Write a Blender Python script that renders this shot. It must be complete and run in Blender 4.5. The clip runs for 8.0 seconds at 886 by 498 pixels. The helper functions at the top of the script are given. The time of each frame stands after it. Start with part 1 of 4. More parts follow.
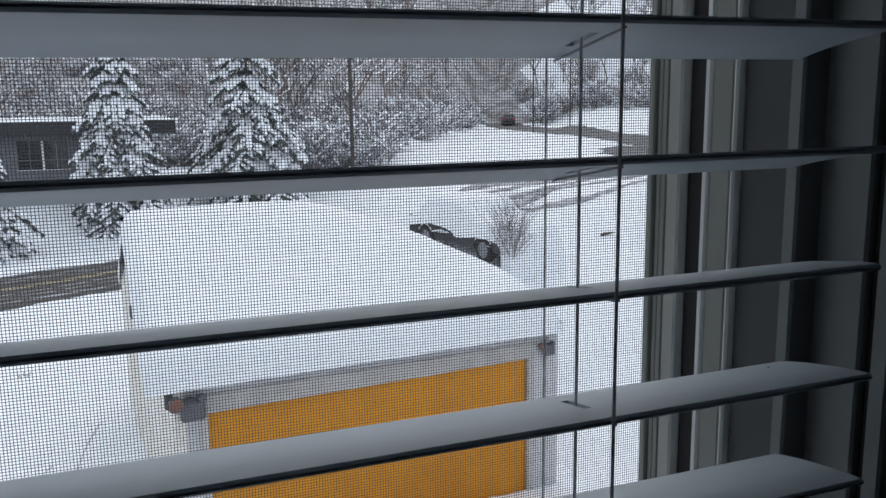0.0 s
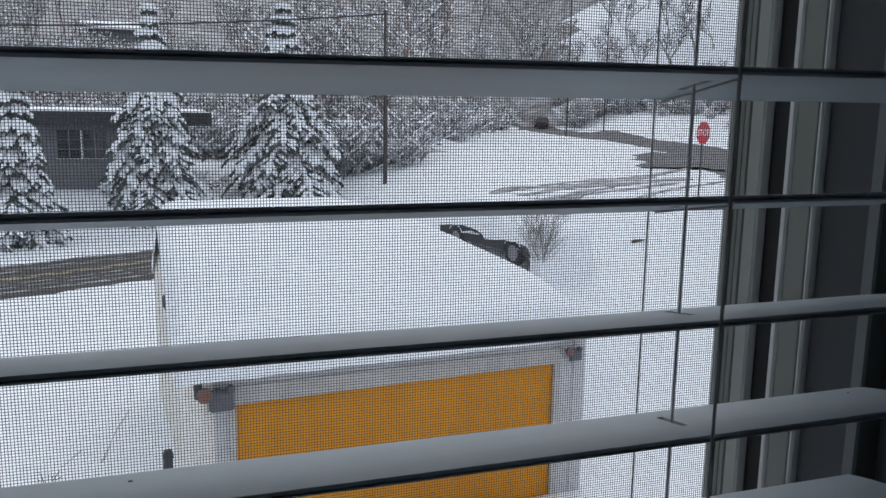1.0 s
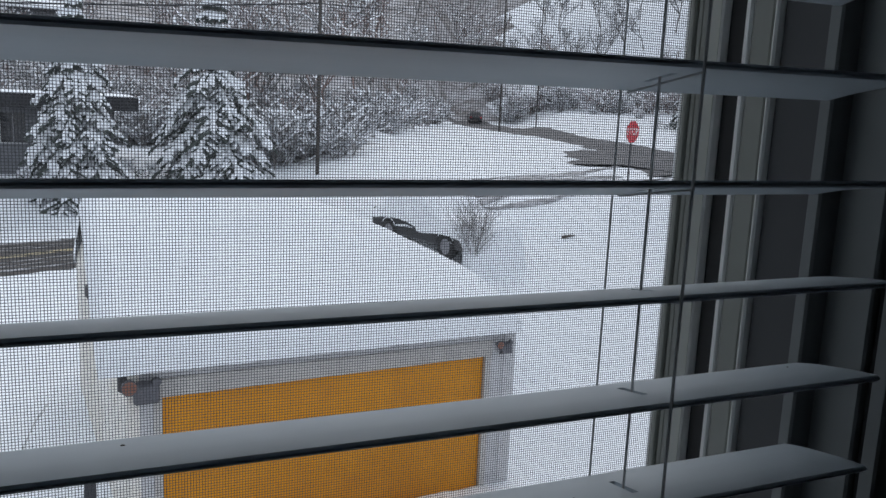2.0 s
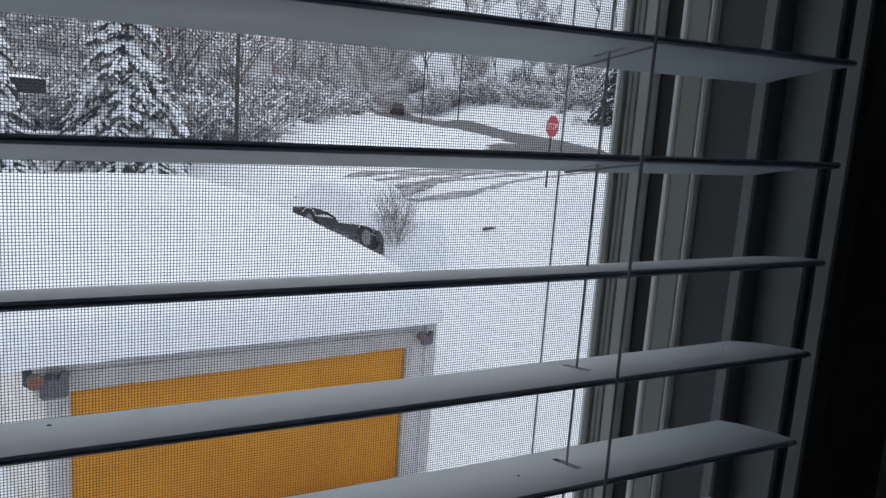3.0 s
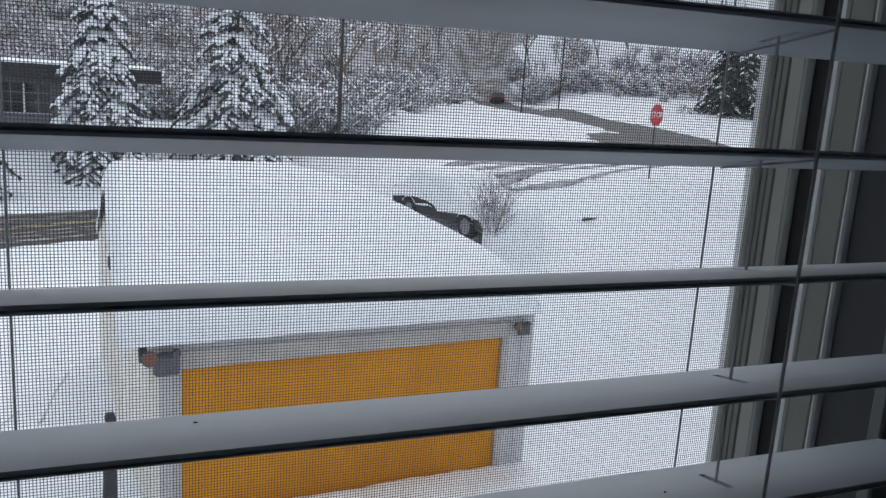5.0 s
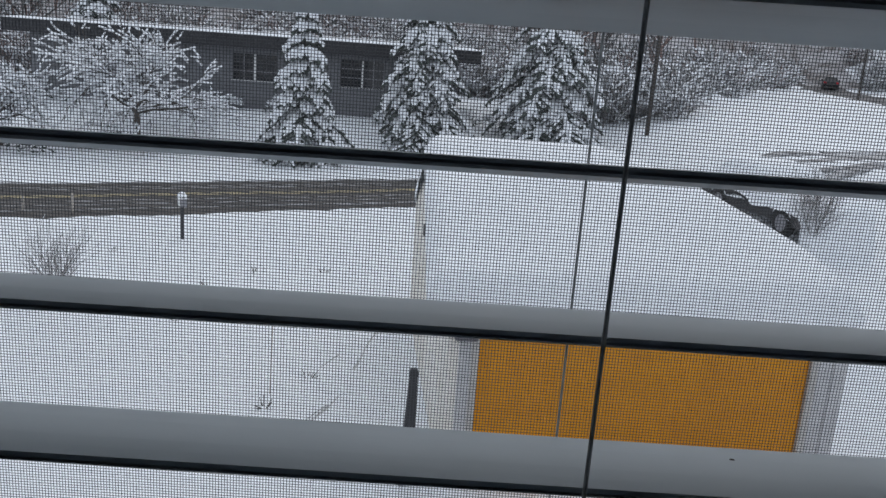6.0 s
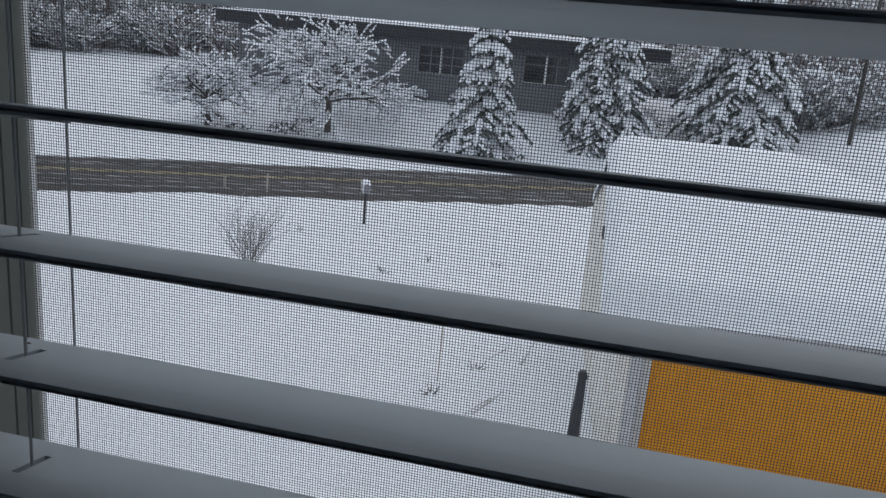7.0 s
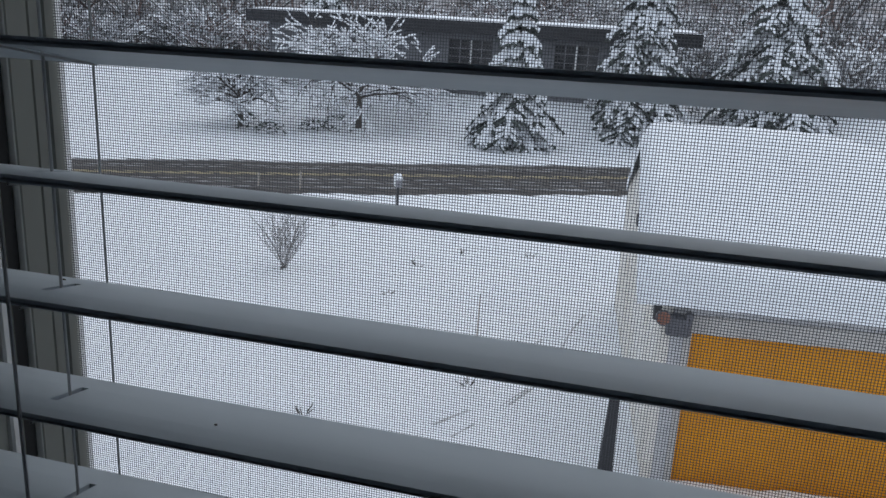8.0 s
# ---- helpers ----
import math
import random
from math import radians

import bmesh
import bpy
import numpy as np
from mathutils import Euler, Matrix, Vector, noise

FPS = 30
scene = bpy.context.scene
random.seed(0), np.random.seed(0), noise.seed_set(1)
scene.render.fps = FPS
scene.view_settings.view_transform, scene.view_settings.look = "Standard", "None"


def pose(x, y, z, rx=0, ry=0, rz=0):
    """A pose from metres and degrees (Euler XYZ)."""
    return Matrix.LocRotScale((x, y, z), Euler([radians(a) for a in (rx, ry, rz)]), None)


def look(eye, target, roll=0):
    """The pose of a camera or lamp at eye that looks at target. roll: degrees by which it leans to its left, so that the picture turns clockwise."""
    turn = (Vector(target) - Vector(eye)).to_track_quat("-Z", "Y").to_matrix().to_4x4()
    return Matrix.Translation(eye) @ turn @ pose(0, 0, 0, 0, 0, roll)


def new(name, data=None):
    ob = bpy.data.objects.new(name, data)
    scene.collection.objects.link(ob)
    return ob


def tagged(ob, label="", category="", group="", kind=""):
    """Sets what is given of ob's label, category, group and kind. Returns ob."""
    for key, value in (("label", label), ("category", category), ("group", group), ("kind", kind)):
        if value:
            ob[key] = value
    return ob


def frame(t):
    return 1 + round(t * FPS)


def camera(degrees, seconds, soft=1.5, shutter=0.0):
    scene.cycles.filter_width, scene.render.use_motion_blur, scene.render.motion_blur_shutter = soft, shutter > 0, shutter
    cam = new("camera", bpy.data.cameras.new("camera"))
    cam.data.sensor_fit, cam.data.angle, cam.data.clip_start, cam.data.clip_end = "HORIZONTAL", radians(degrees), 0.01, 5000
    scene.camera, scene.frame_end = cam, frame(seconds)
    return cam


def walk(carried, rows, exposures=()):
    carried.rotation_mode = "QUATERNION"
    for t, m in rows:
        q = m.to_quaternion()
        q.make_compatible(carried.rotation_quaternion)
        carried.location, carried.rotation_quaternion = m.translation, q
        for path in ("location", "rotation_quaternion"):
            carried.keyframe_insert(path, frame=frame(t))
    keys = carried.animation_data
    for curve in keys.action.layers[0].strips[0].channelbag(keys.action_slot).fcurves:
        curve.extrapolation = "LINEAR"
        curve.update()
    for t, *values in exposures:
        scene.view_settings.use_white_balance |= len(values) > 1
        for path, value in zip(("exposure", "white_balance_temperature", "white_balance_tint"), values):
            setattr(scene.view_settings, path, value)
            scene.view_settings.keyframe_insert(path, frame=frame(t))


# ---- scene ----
cam = camera(57.12, 8.0)
PATH = [
    (0.0, pose(0.0015, -0.0107, 5.9028, 80.167, 0.749, -20.031)),
    (0.5, pose(-0.0236, -0.0045, 5.9062, 79.894, -0.910, -17.672)),
    (1.0, pose(-0.0380, -0.0224, 5.9155, 80.203, -0.898, -17.726)),
    (1.5, pose(-0.0455, -0.0358, 5.9222, 81.064, -1.670, -19.862)),
    (2.0, pose(-0.0611, -0.0316, 5.9113, 79.870, -2.546, -22.301)),
    (2.2, pose(-0.0618, -0.0292, 5.9006, 79.059, -3.053, -26.582)),
    (3.3, pose(-0.0686, -0.0192, 5.9026, 79.634, -4.022, -27.716)),
    (3.5, pose(-0.0638, -0.0175, 5.9024, 79.438, -3.869, -27.239)),
    (4.0, pose(-0.0598, -0.0140, 5.9011, 79.025, -3.816, -27.027)),
    (4.2, pose(-0.0570, -0.0144, 5.9011, 79.156, -4.035, -27.334)),
    (5.3, pose(-0.0962, 0.0096, 5.9027, 78.500, -3.449, -15.355)),
    (5.5, pose(-0.1127, 0.0147, 5.9059, 78.615, -3.416, -11.096)),
    (6.0, pose(-0.1568, 0.0177, 5.9128, 75.639, -4.072, 0.496)),
    (6.2, pose(-0.1858, 0.0240, 5.9154, 75.340, -4.487, 5.916)),
    (6.5, pose(-0.2673, 0.0160, 5.9168, 74.587, -4.756, 11.512)),
    (7.0, pose(-0.2694, 0.0118, 5.9178, 74.349, -5.010, 13.027)),
    (7.5, pose(-0.2633, -0.0102, 5.9231, 75.535, -3.943, 14.164)),
    (7.8, pose(-0.2572, -0.0137, 5.9163, 74.994, -3.917, 14.808)),
    (8.0, pose(-0.2571, -0.0008, 5.8972, 73.760, -3.082, 14.952)),
]
EXPOSURES = [(0.0, 0.36, 6500, 10), (0.7, 0.25, 6500, 10), (1.5, 0.11, 6450, 10), (2.2, 0.14, 6450, 10), (3.3, 0.33, 6500, 10), (4.2, 0.33, 6500, 10), (5.3, 0.11, 6560, 10), (6.0, -0.10, 6540, 10), (7.6, -0.16, 6400, 10), (8.0, -0.04, 6370, 10)]
walk(cam, PATH, EXPOSURES)
EYE = 5.9  # height of the upstairs window's eye line over the yard

# ---- sky and light: overcast snow light ----
world = bpy.data.worlds.new("overcast_sky")
scene.world = world
world.use_nodes = True
wn, wl = world.node_tree.nodes, world.node_tree.links
sky = wn.new("ShaderNodeTexSky")
sky.sky_type, sky.sun_disc = "NISHITA", False
sky.sun_elevation, sky.sun_rotation = radians(42), radians(19)
sky.air_density, sky.dust_density = 1.0, 4.0
cloud = wn.new("ShaderNodeMix")
cloud.data_type = "RGBA"
cloud.inputs[0].default_value = 0.8
wl.new(sky.outputs[0], cloud.inputs[6])
cloud.inputs[7].default_value = (7.45, 8.1, 8.95, 1)
wl.new(cloud.outputs[2], wn["Background"].inputs[0])
wn["Background"].inputs[1].default_value = 0.132
sun = new("sun", bpy.data.lights.new("sun", "SUN"))
sun.data.energy, sun.data.angle, sun.data.color = 0.22, radians(40), (1, 0.98, 0.95)
sun.matrix_world = look((14, 45, 42), (0, 5, 0))


# ---- materials ----
def mat(name, color, rough=0.6, metal=0.0, second=None, scale=8.0, amount=0.5, bump=0.0, bump_scale=40.0, stretch=(1, 1, 1), spec=0.5, random_value=0.0):
    """Principled surface whose colour wanders between two tones at two scales, with fine relief."""
    m = bpy.data.materials.new(name)
    m.use_nodes = True
    n, l = m.node_tree.nodes, m.node_tree.links
    b = n["Principled BSDF"]
    b.inputs["Roughness"].default_value, b.inputs["Metallic"].default_value = rough, metal
    b.inputs["Specular IOR Level"].default_value = spec
    b.inputs["Base Color"].default_value = (*color, 1)
    tc, mp = n.new("ShaderNodeTexCoord"), n.new("ShaderNodeMapping")
    mp.inputs["Scale"].default_value = stretch
    l.new(tc.outputs["Object"], mp.inputs["Vector"])
    if second:
        big, small, add, ramp, mix = n.new("ShaderNodeTexNoise"), n.new("ShaderNodeTexNoise"), n.new("ShaderNodeMath"), n.new("ShaderNodeMapRange"), n.new("ShaderNodeMix")
        big.inputs["Scale"].default_value, small.inputs["Scale"].default_value = scale * 0.2, scale
        big.inputs["Detail"].default_value = small.inputs["Detail"].default_value = 4
        add.operation = "ADD"
        l.new(mp.outputs[0], big.inputs[0]), l.new(mp.outputs[0], small.inputs[0])
        l.new(big.outputs[0], add.inputs[0]), l.new(small.outputs[0], add.inputs[1])
        ramp.inputs[1].default_value, ramp.inputs[2].default_value = 0.8, 1.2
        l.new(add.outputs[0], ramp.inputs[0])
        mul = n.new("ShaderNodeMath")
        mul.operation = "MULTIPLY"
        mul.inputs[1].default_value = amount
        l.new(ramp.outputs[0], mul.inputs[0])
        mix.data_type = "RGBA"
        mix.inputs[6].default_value, mix.inputs[7].default_value = (*color, 1), (*second, 1)
        l.new(mul.outputs[0], mix.inputs[0])
        out = mix.outputs[2]
        if random_value:
            info, hsv, mr = n.new("ShaderNodeObjectInfo"), n.new("ShaderNodeHueSaturation"), n.new("ShaderNodeMapRange")
            mr.inputs[3].default_value, mr.inputs[4].default_value = 1 - random_value, 1 + random_value
            l.new(info.outputs["Random"], mr.inputs[0]), l.new(mr.outputs[0], hsv.inputs["Value"]), l.new(out, hsv.inputs["Color"])
            out = hsv.outputs[0]
        l.new(out, b.inputs["Base Color"])
    if bump:
        tex, bp = n.new("ShaderNodeTexNoise"), n.new("ShaderNodeBump")
        tex.inputs["Scale"].default_value, tex.inputs["Detail"].default_value = bump_scale, 5
        bp.inputs["Strength"].default_value = bump
        bp.inputs["Distance"].default_value = 1.0 / bump_scale
        l.new(mp.outputs[0], tex.inputs[0]), l.new(tex.outputs[0], bp.inputs["Height"]), l.new(bp.outputs[0], b.inputs["Normal"])
    return m


SNOW = mat("snow", (0.86, 0.88, 0.91), 0.7, second=(0.78, 0.81, 0.86), scale=1.2, amount=0.5, bump=0.35, bump_scale=3.0, spec=0.2)
SNOW_CAP = mat("fresh_snow", (0.86, 0.88, 0.91), 0.7, second=(0.8, 0.82, 0.86), scale=6, bump=0.3, bump_scale=14, spec=0.2)
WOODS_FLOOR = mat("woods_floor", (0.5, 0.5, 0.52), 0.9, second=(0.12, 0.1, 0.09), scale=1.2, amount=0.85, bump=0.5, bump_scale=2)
ASPHALT = mat("wet_asphalt", (0.052, 0.049, 0.048), 0.75, second=(0.115, 0.105, 0.098), scale=3, amount=0.7, bump=0.2, bump_scale=30, stretch=(0.15, 2.2, 1), spec=0.25)
GREY_ASPHALT = mat("grey_wet_asphalt", (0.085, 0.085, 0.092), 0.7, second=(0.15, 0.148, 0.155), scale=2, amount=0.7, bump=0.2, bump_scale=30, spec=0.3)
SLUSH = mat("slush", (0.52, 0.52, 0.54), 0.8, second=(0.17, 0.165, 0.165), scale=7, amount=0.9, bump=0.4, bump_scale=20, stretch=(0.3, 1, 1))
SCUFF = mat("scuffed_snow", (0.6, 0.61, 0.63), 0.8, second=(0.38, 0.37, 0.36), scale=14, amount=0.7, bump=0.3, bump_scale=30)
LINE = mat("road_paint", (0.5, 0.42, 0.25), 0.7, second=(0.3, 0.27, 0.2), scale=6)
YELLOW = mat("yellow_door_paint", (0.6, 0.245, 0.002), 0.6, second=(0.48, 0.185, 0.002), scale=2.5, amount=0.6, bump=0.05, bump_scale=60, spec=0.3)
TRIM = mat("weathered_trim", (0.47, 0.455, 0.43), 0.7, second=(0.35, 0.335, 0.32), scale=4, amount=0.6, bump=0.1)
CREAM = mat("cream_corner_board", (0.7, 0.66, 0.59), 0.65, second=(0.8, 0.79, 0.77), scale=3, amount=0.7, bump=0.08)
SIDING = mat("pale_grey_siding", (0.54, 0.54, 0.55), 0.7, second=(0.43, 0.43, 0.44), scale=3, amount=0.6, bump=0.1)
SHINGLE = mat("dark_shingle", (0.06, 0.06, 0.065), 0.9, second=(0.1, 0.09, 0.09), scale=12, bump=0.3)
HOUSE_WALL = mat("grey_house_siding", (0.17, 0.175, 0.19), 0.8, second=(0.13, 0.135, 0.147), scale=3, amount=0.7, bump=0.3, bump_scale=5, stretch=(0.1, 0.1, 3))
FASCIA = mat("dark_fascia", (0.024, 0.025, 0.03), 0.75, second=(0.035, 0.036, 0.04), scale=2, bump=0.1)
WHITE = mat("white_paint", (0.75, 0.75, 0.75), 0.5, second=(0.62, 0.62, 0.62), scale=8, amount=0.5)
DARK_GLASS = mat("dark_window_glass", (0.02, 0.022, 0.026), 0.08, second=(0.03, 0.032, 0.036), scale=2)
BARK = mat("bark", (0.07, 0.058, 0.05), 0.9, second=(0.13, 0.115, 0.105), scale=6, bump=0.4, bump_scale=20)
GREY_TWIG = mat("grey_twigs", (0.24, 0.23, 0.225), 0.9, second=(0.15, 0.14, 0.137), scale=0.6, amount=0.9)
BROWN_TWIG = mat("brown_twigs", (0.27, 0.19, 0.172), 0.9, second=(0.16, 0.125, 0.115), scale=0.6, amount=0.9)
NEEDLE = mat("spruce_needles", (0.045, 0.058, 0.052), 0.8, second=(0.07, 0.085, 0.075), scale=5, amount=0.7)
BLACK_METAL = mat("black_metal", (0.02, 0.021, 0.025), 0.5, second=(0.035, 0.035, 0.04), scale=20)
GREY_METAL = mat("galvanised_metal", (0.3, 0.3, 0.32), 0.5, 0.6, second=(0.22, 0.22, 0.24), scale=30)
RED = mat("red_sign_sheet", (0.5, 0.02, 0.035), 0.4, second=(0.42, 0.02, 0.03), scale=5, amount=0.5)
CAR_PAINT = mat("black_car_paint", (0.012, 0.013, 0.016), 0.3, second=(0.03, 0.03, 0.032), scale=6, amount=0.5)
RUBBER = mat("tyre_rubber", (0.015, 0.015, 0.016), 0.85, second=(0.03, 0.03, 0.03), scale=20)
AMBER = mat("amber_lens", (0.2, 0.08, 0.05), 0.4, second=(0.14, 0.065, 0.045), scale=20)
LAMP_GREY = mat("grey_lamp_housing", (0.1, 0.1, 0.115), 0.5, second=(0.07, 0.07, 0.08), scale=15)
POLE_WOOD = mat("creosoted_pole", (0.04, 0.035, 0.032), 0.9, second=(0.08, 0.07, 0.06), scale=4, stretch=(6, 6, 0.6), bump=0.3)
SLAT = mat("white_blind_slat", (0.545, 0.61, 0.655), 0.5, second=(0.465, 0.53, 0.575), scale=3, amount=0.6, bump=0.02, bump_scale=300, random_value=0.03)
CORD = mat("blind_cord", (0.6, 0.61, 0.62), 0.9, second=(0.5, 0.5, 0.52), scale=400)
# cord fibres let some daylight through
cn, cl = CORD.node_tree.nodes, CORD.node_tree.links
fibre, both = cn.new("ShaderNodeBsdfTranslucent"), cn.new("ShaderNodeMixShader")
fibre.inputs["Color"].default_value, both.inputs[0].default_value = (0.6, 0.62, 0.63, 1), 0.55
solid = next(n for n in cn if n.type == "BSDF_PRINCIPLED")
final = next(n for n in cn if n.type == "OUTPUT_MATERIAL")
cl.new(solid.outputs[0], both.inputs[1]), cl.new(fibre.outputs[0], both.inputs[2]), cl.new(both.outputs[0], final.inputs["Surface"])
VINYL = mat("grey_vinyl_frame", (0.265, 0.272, 0.24), 0.5, second=(0.22, 0.227, 0.2), scale=10, amount=0.6)
SASH = mat("pale_vinyl_sash", (0.44, 0.45, 0.4), 0.45, second=(0.37, 0.38, 0.335), scale=10, amount=0.6)
# whitened copy of the vinyl: daylight along the bead edges put into colour
VINYL_LIT = mat("lit_vinyl_edge", (0.85, 0.85, 0.82), 0.4, second=(0.76, 0.76, 0.73), scale=20)
# near-black that paints the shade in the frame's grooves and room-facing steps
GAP_SHADE = mat("frame_gap_shade", (0.02, 0.02, 0.02), 0.8, second=(0.03, 0.03, 0.03), scale=40)
# vinyl darkened to hold the shade of the sash channel
CHANNEL_SHADE = mat("shaded_sash_channel", (0.045, 0.048, 0.05), 0.6, second=(0.035, 0.037, 0.04), scale=12)
JAMB = mat("painted_jamb", (0.185, 0.2, 0.2), 0.6, second=(0.15, 0.162, 0.162), scale=5, amount=0.6, bump=0.05, bump_scale=80)
ROOM_WALL = mat("room_wall_paint", (0.75, 0.76, 0.77), 0.8, second=(0.68, 0.69, 0.7), scale=3, bump=0.05, bump_scale=120)
CARPET = mat("carpet", (0.5, 0.48, 0.45), 0.95, second=(0.42, 0.4, 0.37), scale=60, bump=0.4, bump_scale=200)
WIRE = mat("screen_wire", (0.03, 0.033, 0.04), 0.6, second=(0.042, 0.045, 0.052), scale=30)
STAKE = mat("pale_stake", (0.45, 0.4, 0.35), 0.8, second=(0.6, 0.58, 0.55), scale=10)


# ---- building blocks ----
class Geo:
    """Vertices and faces gathered for one mesh."""

    def __init__(self):
        self.v, self.f = [], []

    def add(self, v, f):
        k = len(self.v)
        self.v += [tuple(p) for p in v]
        self.f += [tuple(i + k for i in q) for q in f]
        return self

    def box(self, x0, x1, y0, y1, z0, z1):
        return self.add([(x, y, z) for x in (x0, x1) for y in (y0, y1) for z in (z0, z1)],
                        [(0, 1, 3, 2), (4, 6, 7, 5), (0, 4, 5, 1), (2, 3, 7, 6), (0, 2, 6, 4), (1, 5, 7, 3)])

    def tube(self, p, q, r0, r1=None, n=6):
        r1 = r0 if r1 is None else r1
        p, q = Vector(p), Vector(q)
        m = (q - p).to_track_quat("Z", "Y").to_matrix()
        ring = [m @ Vector((math.cos(6.2832 * i / n), math.sin(6.2832 * i / n), 0)) for i in range(n)]
        return self.add([p + a * r0 for a in ring] + [q + a * r1 for a in ring],
                        [(i, (i + 1) % n, n + (i + 1) % n, n + i) for i in range(n)] + [tuple(range(n))[::-1], tuple(range(n, 2 * n))])

    def prism(self, outline, axis, a, b):
        """A flat outline of (s, t) pushed from a to b along 'x', 'y' or 'z'."""
        put = {"x": lambda s, t, c: (c, s, t), "y": lambda s, t, c: (s, c, t), "z": lambda s, t, c: (s, t, c)}[axis]
        n = len(outline)
        return self.add([put(s, t, c) for c in (a, b) for s, t in outline],
                        [(i, (i + 1) % n, n + (i + 1) % n, n + i) for i in range(n)] + [tuple(range(n))[::-1], tuple(range(n, 2 * n))])

    def lathe(self, profile, axis="z", n=20, at=(0, 0, 0)):
        """A profile of (radius, height) turned round an axis."""
        vs, k = [], len(profile)
        for i in range(n):
            c, s = math.cos(6.2832 * i / n), math.sin(6.2832 * i / n)
            for r, h in profile:
                p = {"z": (r * c, r * s, h), "x": (h, r * c, r * s), "y": (r * c, h, r * s)}[axis]
                vs.append((p[0] + at[0], p[1] + at[1], p[2] + at[2]))
        return self.add(vs, [(i * k + j, ((i + 1) % n) * k + j, ((i + 1) % n) * k + j + 1, i * k + j + 1) for i in range(n) for j in range(k - 1)])

    def dome(self, x0, x1, y0, y1, base, height, nx=14, ny=10, seed=0, lump=0.3, power=4):
        """A rounded, uneven blanket of snow over a rectangle, closed below; base(x, y) is what it lies on."""
        k, vs = len(self.v), []
        for i in range(nx + 1):
            for j in range(ny + 1):
                s, t = i / nx * 2 - 1, j / ny * 2 - 1
                x, y = x0 + (x1 - x0) * (s + 1) / 2, y0 + (y1 - y0) * (t + 1) / 2
                edge = (1 - abs(s) ** power) * (1 - abs(t) ** power)
                h = height * (edge ** 0.5) * (1 + lump * noise.noise((x * 1.7 + seed, y * 1.7, seed)))
                vs.append((x, y, base(x, y) + h))
        n = len(vs)
        vs += [(x, y, base(x, y) - 0.01) for x, y in ((v[0], v[1]) for v in vs)]
        fs = []
        for i in range(nx):
            for j in range(ny):
                a = i * (ny + 1) + j
                q = (a, a + ny + 1, a + ny + 2, a + 1)
                fs += [q, tuple(c + n for c in reversed(q))]
        rim = [i * (ny + 1) for i in range(nx + 1)] + [nx * (ny + 1) + j for j in range(1, ny + 1)] + [i * (ny + 1) + ny for i in range(nx - 1, -1, -1)] + list(range(ny - 1, 0, -1))
        fs += [(rim[i], rim[i - 1], rim[i - 1] + n, rim[i] + n) for i in range(len(rim))]
        return self.add(vs, fs)


def mesh_of(name, geo, material, bevel=0.0, smooth=False):
    me = bpy.data.meshes.new(name)
    me.from_pydata(geo.v, [], geo.f)
    if bevel:
        bm = bmesh.new()
        bm.from_mesh(me)
        bmesh.ops.recalc_face_normals(bm, faces=bm.faces)
        bmesh.ops.bevel(bm, geom=bm.edges[:], offset=bevel, segments=1, affect="EDGES", clamp_overlap=True)
        bm.to_mesh(me)
        bm.free()
    me.materials.append(material)
    if smooth:
        me.polygons.foreach_set("use_smooth", [True] * len(me.polygons))
    me.update()
    return me


def part(name, geo, material, parent, label="", bevel=0.0, smooth=False, m=None):
    ob = new(name, mesh_of(name, geo, material, bevel, smooth))
    ob.parent = parent
    if m is not None:
        ob.matrix_basis = m
    return tagged(ob, label)


def thing(name, label, category, group="", m=None):
    ob = new(name)
    ob.empty_display_size = 0.1
    if m is not None:
        ob.matrix_basis = m
    return tagged(ob, label, category, group)


def structure(name, geo, material, label, category, bevel=0.0, smooth=False):
    return tagged(new(name, mesh_of(name, geo, material, bevel, smooth)), label, category, kind="structure")


def ease(a, b, v):
    v = min(1.0, max(0.0, (v - a) / (b - a)))
    return v * v * (3 - 2 * v)


# ---- ground ----
ROAD_AT, ROAD_WAY, ROAD_SIDE = Vector((0, 32.6, 0)), Vector((0.894, 0.447, 0)), Vector((-0.447, 0.894, 0))


def edge_of_woods(az):
    """How far off the wooded hill begins, by bearing."""
    return 64 - 17 * ease(4, 8, az) + 60 * ease(15.5, 23, az)


def ground_z(x, y):
    left = 1.5 * ease(37.5, 46, y) + 0.5 * ease(46, 60, y)
    right = 2.0 * ease(11, 18.5, y) + 1.3 * ease(18.5, 23, y)
    w = ease(4.5, 8 + max(0, y - 18) * 0.36, x)
    z = left + (right - left) * w
    d, az = math.hypot(x, y), math.degrees(math.atan2(x, y))
    start = edge_of_woods(az)
    if y > 0 and d > start:
        steep = 0.2 + 0.27 * ease(17, 24, az) - 0.2 * math.exp(-((az - 23.5) / 1.6) ** 2)
        z += steep * (d - start) * ease(start, start + 30, d) * (1 - 0.6 * ease(250, 500, d))
    if y > 0:
        z += 3.6 * ease(74, 125, d) * ease(27.2, 31, az) * (1 - ease(60, 75, az))
    z += 0.05 * noise.noise((x * 0.35, y * 0.35, 0)) + 0.02 * noise.noise((x * 1.3, y * 1.3, 4))
    return z


def grade(n, near, far, power):
    return [near + (far - near) * (i / n) ** power for i in range(n + 1)]


